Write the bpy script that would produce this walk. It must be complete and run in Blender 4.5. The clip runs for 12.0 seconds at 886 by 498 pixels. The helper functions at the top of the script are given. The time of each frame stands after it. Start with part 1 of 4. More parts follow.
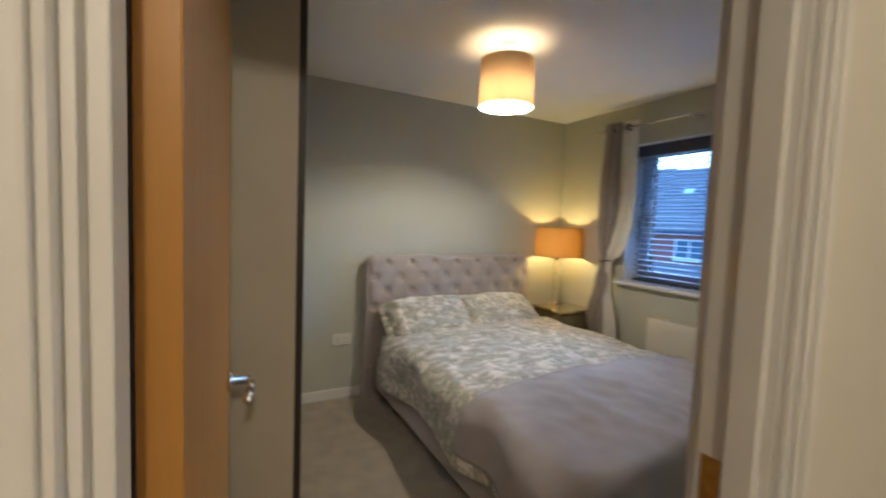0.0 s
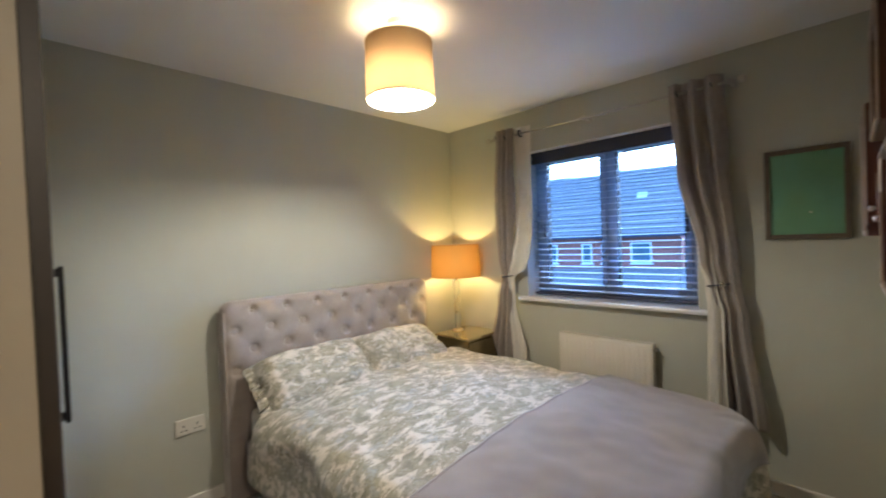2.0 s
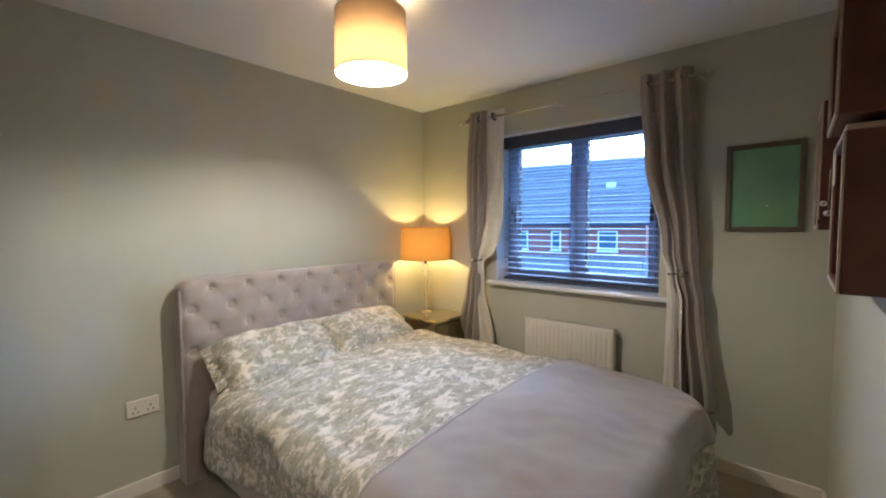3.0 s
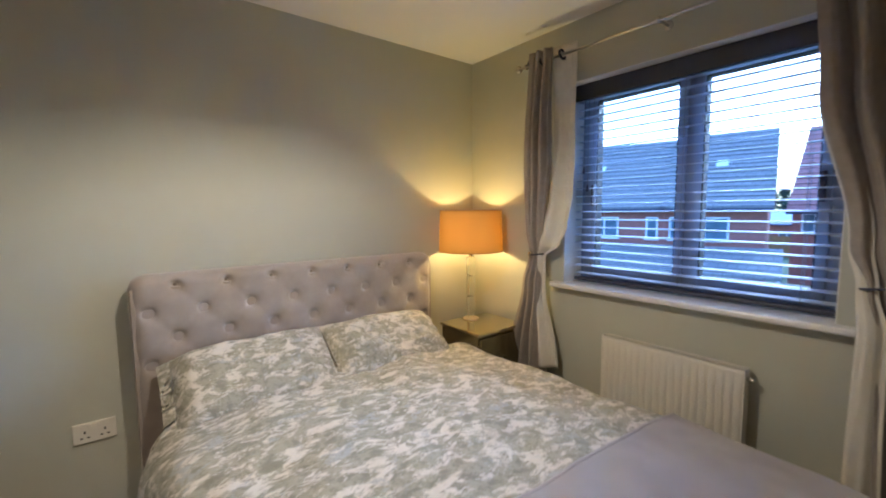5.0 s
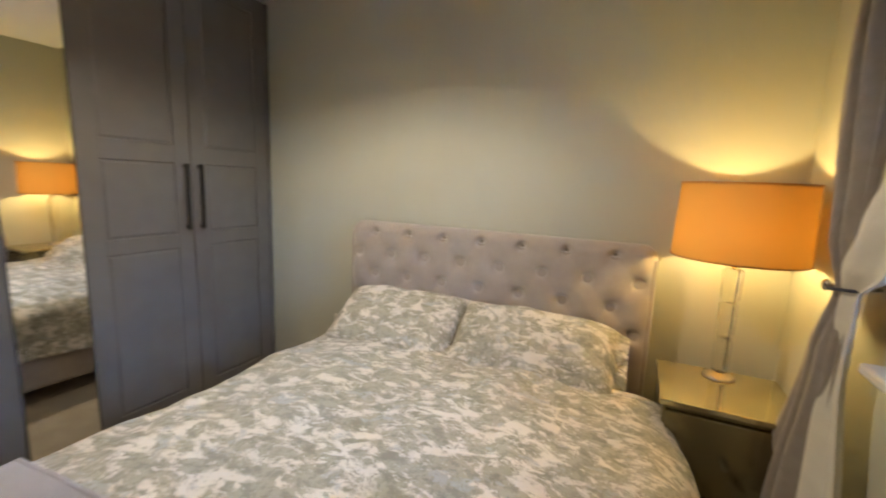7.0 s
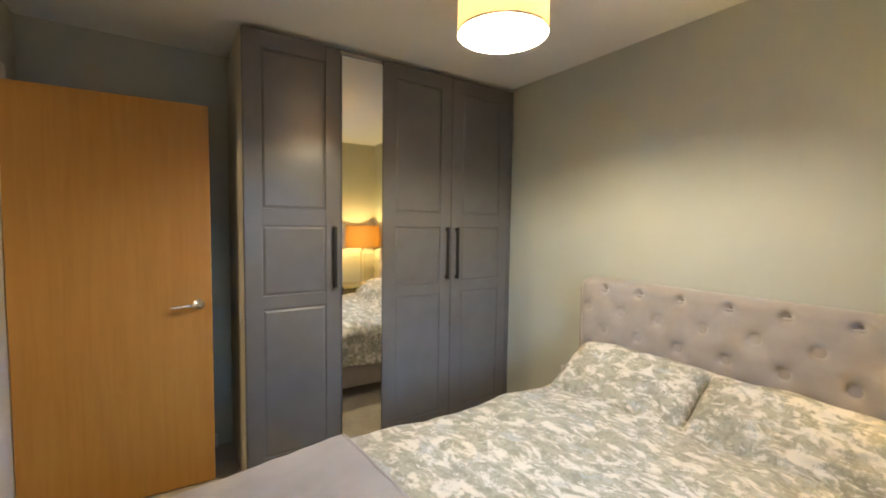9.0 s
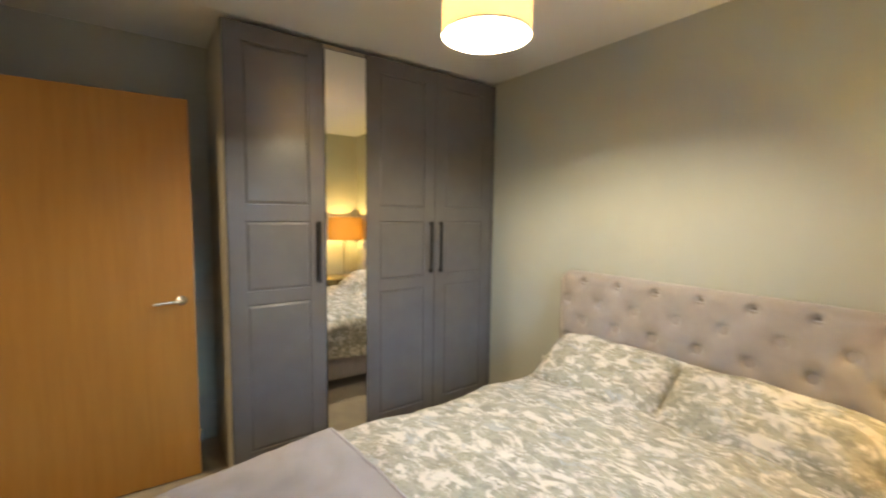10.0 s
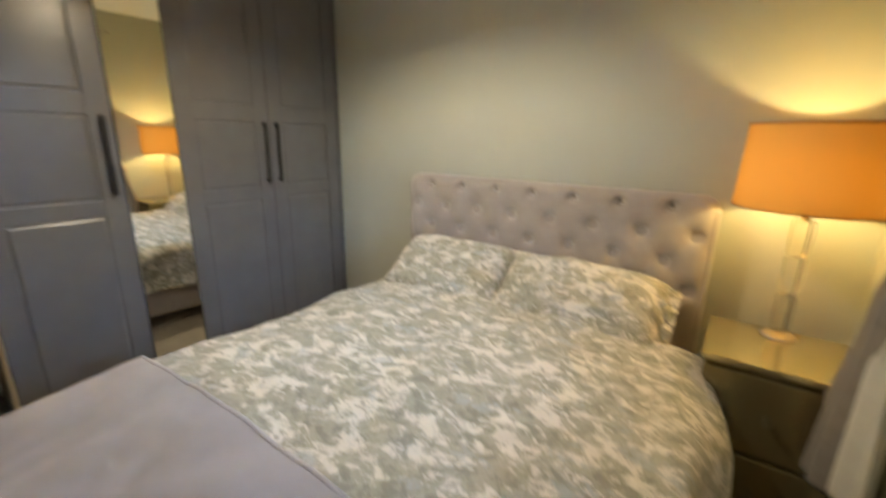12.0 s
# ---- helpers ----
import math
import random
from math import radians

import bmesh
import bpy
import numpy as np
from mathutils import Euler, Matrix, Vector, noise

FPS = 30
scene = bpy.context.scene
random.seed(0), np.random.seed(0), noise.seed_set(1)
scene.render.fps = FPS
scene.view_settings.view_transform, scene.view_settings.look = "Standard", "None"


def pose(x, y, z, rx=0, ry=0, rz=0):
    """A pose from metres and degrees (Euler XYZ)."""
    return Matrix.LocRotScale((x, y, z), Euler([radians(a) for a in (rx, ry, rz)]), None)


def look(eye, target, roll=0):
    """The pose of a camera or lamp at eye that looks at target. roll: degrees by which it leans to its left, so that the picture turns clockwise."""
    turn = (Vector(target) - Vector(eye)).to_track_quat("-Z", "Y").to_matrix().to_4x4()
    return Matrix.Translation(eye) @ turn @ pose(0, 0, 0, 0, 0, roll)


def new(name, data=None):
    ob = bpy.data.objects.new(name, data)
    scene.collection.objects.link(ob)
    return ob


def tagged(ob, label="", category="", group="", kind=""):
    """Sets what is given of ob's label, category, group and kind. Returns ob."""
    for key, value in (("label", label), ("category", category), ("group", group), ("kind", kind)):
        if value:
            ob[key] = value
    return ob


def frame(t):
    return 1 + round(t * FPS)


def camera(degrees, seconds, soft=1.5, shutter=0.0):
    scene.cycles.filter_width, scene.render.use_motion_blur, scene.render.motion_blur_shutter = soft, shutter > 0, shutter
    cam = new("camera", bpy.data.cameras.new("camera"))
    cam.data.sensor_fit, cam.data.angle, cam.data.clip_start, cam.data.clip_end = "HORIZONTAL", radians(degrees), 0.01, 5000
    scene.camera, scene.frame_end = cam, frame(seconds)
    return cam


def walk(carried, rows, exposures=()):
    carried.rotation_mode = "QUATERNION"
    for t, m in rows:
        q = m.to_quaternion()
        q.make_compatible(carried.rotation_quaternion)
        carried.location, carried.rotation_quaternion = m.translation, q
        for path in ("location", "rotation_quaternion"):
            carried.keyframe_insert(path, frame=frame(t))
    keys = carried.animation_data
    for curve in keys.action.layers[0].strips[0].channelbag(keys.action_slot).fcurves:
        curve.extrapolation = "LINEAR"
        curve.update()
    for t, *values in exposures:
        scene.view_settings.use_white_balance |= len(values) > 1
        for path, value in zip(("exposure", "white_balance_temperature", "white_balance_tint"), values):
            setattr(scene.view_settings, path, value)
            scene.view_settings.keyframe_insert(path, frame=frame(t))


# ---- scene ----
cam = camera(94.1, 12.0, soft=1.9, shutter=0.4)
PATH = [
    (0, (-2.943, -3.13, 1.388), (-2.018, -1.362, 1.26), 2.2),
    (0.5, (-2.814, -3.032, 1.414), (-2.311, -1.096, 1.33), 0.4),
    (1, (-2.763, -2.84, 1.399), (-2.122, -0.947, 1.328), 0.8),
    (1.5, (-2.769, -2.677, 1.393), (-1.763, -0.949, 1.348), -0.0),
    (2, (-2.763, -2.589, 1.412), (-1.338, -1.187, 1.376), -2.2),
    (2.5, (-2.751, -2.564, 1.396), (-1.216, -1.283, 1.357), -1.6),
    (3, (-2.732, -2.581, 1.406), (-1.218, -1.28, 1.285), -0.4),
    (3.2, (-2.725, -2.585, 1.398), (-1.24, -1.257, 1.219), 0.1),
    (4.8, (-2.148, -2.244, 1.379), (-0.84, -0.752, 1.127), -0.4),
    (5, (-2.014, -2.242, 1.378), (-0.793, -0.668, 1.194), -0.5),
    (5.5, (-1.598, -2.088, 1.359), (-0.486, -0.438, 1.163), 0.5),
    (6, (-1.068, -2.069, 1.291), (-0.315, -0.23, 1.063), 2.3),
    (6.5, (-0.755, -2.003, 1.312), (-0.884, -0.022, 1.07), 4.6),
    (7, (-0.576, -2.003, 1.341), (-1.403, -0.21, 1.026), 2.3),
    (7.5, (-0.483, -2.075, 1.372), (-1.73, -0.53, 1.136), 2.7),
    (7.7, (-0.462, -2.085, 1.373), (-1.863, -0.671, 1.169), 2.0),
    (9.3, (-0.454, -2.146, 1.412), (-2.152, -1.096, 1.3), 0.8),
    (9.5, (-0.451, -2.173, 1.396), (-2.171, -1.158, 1.288), 0.8),
    (10, (-0.436, -2.145, 1.443), (-2.048, -0.978, 1.272), 0.8),
    (10.5, (-0.409, -2.044, 1.419), (-1.518, -0.393, 1.206), 0.2),
    (11, (-0.393, -1.978, 1.352), (-1.096, -0.17, 0.866), 0.4),
    (11.5, (-0.418, -2.013, 1.248), (-1.118, -0.327, 0.43), 1.6),
    (12, (-0.423, -2.004, 1.318), (-1.546, -0.433, 0.798), 1.0),
]
EXPOSURES = [
    (0.0, 2.88, 6300, 12), (0.5, 3.17, 6200, 9), (1.0, 3.17, 6200, 9), (1.5, 3.27, 6200, 9),
    (2.0, 3.25, 6250, 12), (3.0, 3.3, 6300, 14), (4.8, 3.07, 6500, 15), (5.0, 3.02, 6500, 15),
    (5.5, 2.7, 6600, 13), (6.0, 2.43, 6800, 12), (6.5, 2.59, 8100, 13), (7.0, 3.12, 7150, 13),
    (7.5, 3.3, 7050, 10), (9.5, 3.55, 7500, 9), (10.0, 3.55, 7600, 9), (10.5, 3.33, 6900, 8),
    (11.0, 3.03, 6900, 8), (11.5, 3.02, 7300, 10), (12.0, 3.15, 7250, 8),
]
walk(cam, [(t, look(eye, target, roll)) for t, eye, target, roll in PATH], exposures=EXPOSURES)

# ---------- world and lights ----------
world = bpy.data.worlds.new("dusk_sky")
scene.world = world
world.use_nodes = True
wn = world.node_tree.nodes
sky = wn.new("ShaderNodeTexSky")
sky.sky_type = "NISHITA"
sky.sun_disc = False
sky.sun_elevation = radians(32)
sky.sun_rotation = radians(100)
sky.air_density = 1.3
sky.dust_density = 3.0
sky.ozone_density = 2.0
# a thick blue dusk overcast: the sky's colour is cooled towards the lamps' white
cool = wn.new("ShaderNodeMix")
cool.data_type, cool.blend_type = "RGBA", "MULTIPLY"
cool.inputs["Factor"].default_value = 1.0
cool.inputs["B"].default_value = (0.43, 0.80, 1.54, 1)
world.node_tree.links.new(sky.outputs[0], cool.inputs["A"])
world.node_tree.links.new(cool.outputs["Result"], wn["Background"].inputs[0])
wn["Background"].inputs[1].default_value = 0.12

sun = new("sun", bpy.data.lights.new("sun", "SUN"))
sun.data.energy, sun.data.angle, sun.data.color = 0.11, radians(75), (0.34, 0.66, 1.0)
sun.matrix_world = look((60, -11, 38), (0, 0, 0))


def bulb(name, place, watts, colour, radius):
    lamp = new(name, bpy.data.lights.new(name, "POINT"))
    lamp.data.energy, lamp.data.color, lamp.data.shadow_soft_size = watts, colour, radius
    lamp.location = place
    return lamp


PEND = Vector((-1.55, -1.167, 2.052))
LAMP = Vector((-0.235, -0.243, 0.668))
bulb("pendant_bulb_light", PEND + Vector((0, 0, 0.055)), 5.1, (1.0, 0.91, 0.74), 0.030)
bulb("table_bulb_light", LAMP + Vector((0, 0, 0.548)), 1.3, (1.0, 0.82, 0.34), 0.025)
bulb("landing_light", (-3.0, -4.3, 2.3), 4.9, (1.0, 0.86, 0.64), 0.05)

# ---------- materials ----------


def material(name, colour, rough=0.6, metal=0.0, vary=0.08, scale=6.0, bump=0.0, bscale=200.0, coat=0.0, sheen=0.0, spec=0.5):
    m = bpy.data.materials.new(name)
    m.use_nodes = True
    n, l = m.node_tree.nodes, m.node_tree.links
    b = n["Principled BSDF"]
    b.inputs["Roughness"].default_value = rough
    b.inputs["Metallic"].default_value = metal
    b.inputs["Coat Weight"].default_value = coat
    b.inputs["Sheen Weight"].default_value = sheen
    b.inputs["Specular IOR Level"].default_value = spec
    co = n.new("ShaderNodeTexCoord")
    big = n.new("ShaderNodeTexNoise")
    big.inputs["Scale"].default_value = scale
    big.inputs["Detail"].default_value = 6
    l.new(co.outputs["Object"], big.inputs["Vector"])
    ramp = n.new("ShaderNodeValToRGB")
    ramp.color_ramp.elements[0].position, ramp.color_ramp.elements[1].position = 0.3, 0.7
    ramp.color_ramp.elements[0].color = (*[c * (1 - vary) for c in colour], 1)
    ramp.color_ramp.elements[1].color = (*[min(1, c * (1 + vary)) for c in colour], 1)
    l.new(big.outputs["Fac"], ramp.inputs["Fac"])
    l.new(ramp.outputs["Color"], b.inputs["Base Color"])
    if bump:
        fine = n.new("ShaderNodeTexNoise")
        fine.inputs["Scale"].default_value = bscale
        fine.inputs["Detail"].default_value = 3
        l.new(co.outputs["Object"], fine.inputs["Vector"])
        bn = n.new("ShaderNodeBump")
        bn.inputs["Strength"].default_value = bump
        bn.inputs["Distance"].default_value = 0.004
        l.new(fine.outputs["Fac"], bn.inputs["Height"])
        l.new(bn.outputs["Normal"], b.inputs["Normal"])
    return m


def shade_material(name, colour, through_colour, mix):
    m = bpy.data.materials.new(name)
    m.use_nodes = True
    n, l = m.node_tree.nodes, m.node_tree.links
    n.remove(n["Principled BSDF"])
    d, t, x = n.new("ShaderNodeBsdfDiffuse"), n.new("ShaderNodeBsdfTranslucent"), n.new("ShaderNodeMixShader")
    co, wv = n.new("ShaderNodeTexCoord"), n.new("ShaderNodeTexNoise")
    mp = n.new("ShaderNodeMapping")
    mp.inputs["Scale"].default_value = (60, 60, 400)
    l.new(co.outputs["Object"], mp.inputs["Vector"])
    l.new(mp.outputs["Vector"], wv.inputs["Vector"])
    mx = n.new("ShaderNodeMix")
    mx.data_type = "RGBA"
    mx.inputs["A"].default_value = (*[c * 0.86 for c in through_colour], 1)
    mx.inputs["B"].default_value = (*through_colour, 1)
    l.new(wv.outputs["Fac"], mx.inputs["Factor"])
    l.new(mx.outputs["Result"], t.inputs["Color"])
    d.inputs["Color"].default_value = (*colour, 1)
    x.inputs["Fac"].default_value = mix
    l.new(d.outputs[0], x.inputs[1])
    l.new(t.outputs[0], x.inputs[2])
    l.new(x.outputs[0], n["Material Output"].inputs["Surface"])
    return m


def glow(name, colour, strength):
    m = bpy.data.materials.new(name)
    m.use_nodes = True
    b = m.node_tree.nodes["Principled BSDF"]
    b.inputs["Base Color"].default_value = (*colour, 1)
    b.inputs["Emission Color"].default_value = (*colour, 1)
    b.inputs["Emission Strength"].default_value = strength
    return m


def glass_material(name, colour=(1, 1, 1), rough=0.0, ior=1.5):
    m = bpy.data.materials.new(name)
    m.use_nodes = True
    b = m.node_tree.nodes["Principled BSDF"]
    b.inputs["Base Color"].default_value = (*colour, 1)
    b.inputs["Roughness"].default_value = rough
    b.inputs["IOR"].default_value = ior
    b.inputs["Transmission Weight"].default_value = 1.0
    return m


def oak_material(name, dark, light):
    m = bpy.data.materials.new(name)
    m.use_nodes = True
    n, l = m.node_tree.nodes, m.node_tree.links
    b = n["Principled BSDF"]
    b.inputs["Roughness"].default_value = 0.42
    co, mp, ns, rp = n.new("ShaderNodeTexCoord"), n.new("ShaderNodeMapping"), n.new("ShaderNodeTexNoise"), n.new("ShaderNodeValToRGB")
    mp.inputs["Scale"].default_value = (14, 14, 0.9)
    ns.inputs["Scale"].default_value = 2.2
    ns.inputs["Detail"].default_value = 9
    ns.inputs["Roughness"].default_value = 0.62
    ns.inputs["Distortion"].default_value = 0.5
    rp.color_ramp.elements[0].position, rp.color_ramp.elements[1].position = 0.3, 0.72
    rp.color_ramp.elements[0].color, rp.color_ramp.elements[1].color = (*dark, 1), (*light, 1)
    l.new(co.outputs["Object"], mp.inputs["Vector"])
    l.new(mp.outputs["Vector"], ns.inputs["Vector"])
    l.new(ns.outputs["Fac"], rp.inputs["Fac"])
    l.new(rp.outputs["Color"], b.inputs["Base Color"])
    bn = n.new("ShaderNodeBump")
    bn.inputs["Strength"].default_value = 0.08
    bn.inputs["Distance"].default_value = 0.002
    l.new(ns.outputs["Fac"], bn.inputs["Height"])
    l.new(bn.outputs["Normal"], b.inputs["Normal"])
    return m


def toile_material(name):
    """Printed cotton: ragged woodland patches in sage and grey on off-white."""
    m = bpy.data.materials.new(name)
    m.use_nodes = True
    n, l = m.node_tree.nodes, m.node_tree.links
    b = n["Principled BSDF"]
    b.inputs["Roughness"].default_value = 0.85
    b.inputs["Sheen Weight"].default_value = 0.15
    co = n.new("ShaderNodeTexCoord")

    def patches(scale, stretch, lo, hi, seed, detail=5.0, rough=0.62):
        mp, ns, rp = n.new("ShaderNodeMapping"), n.new("ShaderNodeTexNoise"), n.new("ShaderNodeValToRGB")
        mp.inputs["Scale"].default_value = stretch
        mp.inputs["Location"].default_value = (seed, seed * 1.7, 0)
        ns.inputs["Scale"].default_value = scale
        ns.inputs["Detail"].default_value = detail
        ns.inputs["Roughness"].default_value = rough
        ns.inputs["Distortion"].default_value = 0.35
        rp.color_ramp.elements[0].position, rp.color_ramp.elements[1].position = lo, hi
        l.new(co.outputs["Object"], mp.inputs["Vector"])
        l.new(mp.outputs["Vector"], ns.inputs["Vector"])
        l.new(ns.outputs["Fac"], rp.inputs["Fac"])
        return rp.outputs["Color"]

    def mix(a, bcol, fac):
        mx = n.new("ShaderNodeMix")
        mx.data_type = "RGBA"
        for key, v in (("A", a), ("B", bcol)):
            if isinstance(v, tuple):
                mx.inputs[key].default_value = (*v, 1)
            else:
                l.new(v, mx.inputs[key])
        l.new(fac, mx.inputs["Factor"])
        return mx.outputs["Result"]

    def both(a, c2):
        mm = n.new("ShaderNodeMath")
        mm.operation = "MULTIPLY"
        l.new(a, mm.inputs[0])
        l.new(c2, mm.inputs[1])
        return mm.outputs[0]

    wood = patches(14.0, (0.8, 1.3, 1.2), 0.425, 0.50, 3, 8.0, 0.68)
    c = mix((0.71, 0.665, 0.59), (0.41, 0.385, 0.31), wood)
    c = mix(c, (0.29, 0.28, 0.22), both(wood, patches(22.0, (0.9, 1.2, 1.2), 0.49, 0.58, 11, 7.0, 0.66)))
    c = mix(c, (0.43, 0.445, 0.435), patches(10.0, (0.9, 1.25, 1.3), 0.57, 0.65, 23, 8.0, 0.65))
    c = mix(c, (0.70, 0.66, 0.60), patches(19.0, (0.8, 1.4, 1.4), 0.555, 0.612, 37, 8.0, 0.65))
    c = mix(c, (0.30, 0.29, 0.23), both(wood, patches(60.0, (1.3, 0.8, 1.0), 0.52, 0.66, 51, 4.0)))
    l.new(c, b.inputs["Base Color"])
    wr = n.new("ShaderNodeTexNoise")
    wr.inputs["Scale"].default_value = 22
    wr.inputs["Detail"].default_value = 4
    l.new(co.outputs["Object"], wr.inputs["Vector"])
    bn = n.new("ShaderNodeBump")
    bn.inputs["Strength"].default_value = 0.4
    bn.inputs["Distance"].default_value = 0.014
    l.new(wr.outputs["Fac"], bn.inputs["Height"])
    l.new(bn.outputs["Normal"], b.inputs["Normal"])
    return m


def banded(name, a, bcol, scale, rough, axis_z=True, bump=0.3):
    """Courses that run level along a wall or a roof."""
    m = bpy.data.materials.new(name)
    m.use_nodes = True
    n, l = m.node_tree.nodes, m.node_tree.links
    b = n["Principled BSDF"]
    b.inputs["Roughness"].default_value = rough
    co, br = n.new("ShaderNodeTexCoord"), n.new("ShaderNodeTexBrick")
    sw = n.new("ShaderNodeSeparateXYZ")
    cb = n.new("ShaderNodeCombineXYZ")
    l.new(co.outputs["Object"], sw.inputs[0])
    l.new(sw.outputs["Y"], cb.inputs["X"])
    l.new(sw.outputs["Z"], cb.inputs["Y"])
    l.new(cb.outputs[0], br.inputs["Vector"])
    br.inputs["Scale"].default_value = scale
    br.inputs["Color1"].default_value = (*a, 1)
    br.inputs["Color2"].default_value = (*bcol, 1)
    br.inputs["Mortar"].default_value = (*[c * 0.55 for c in a], 1)
    br.inputs["Mortar Size"].default_value = 0.02
    l.new(br.outputs["Color"], b.inputs["Base Color"])
    return m


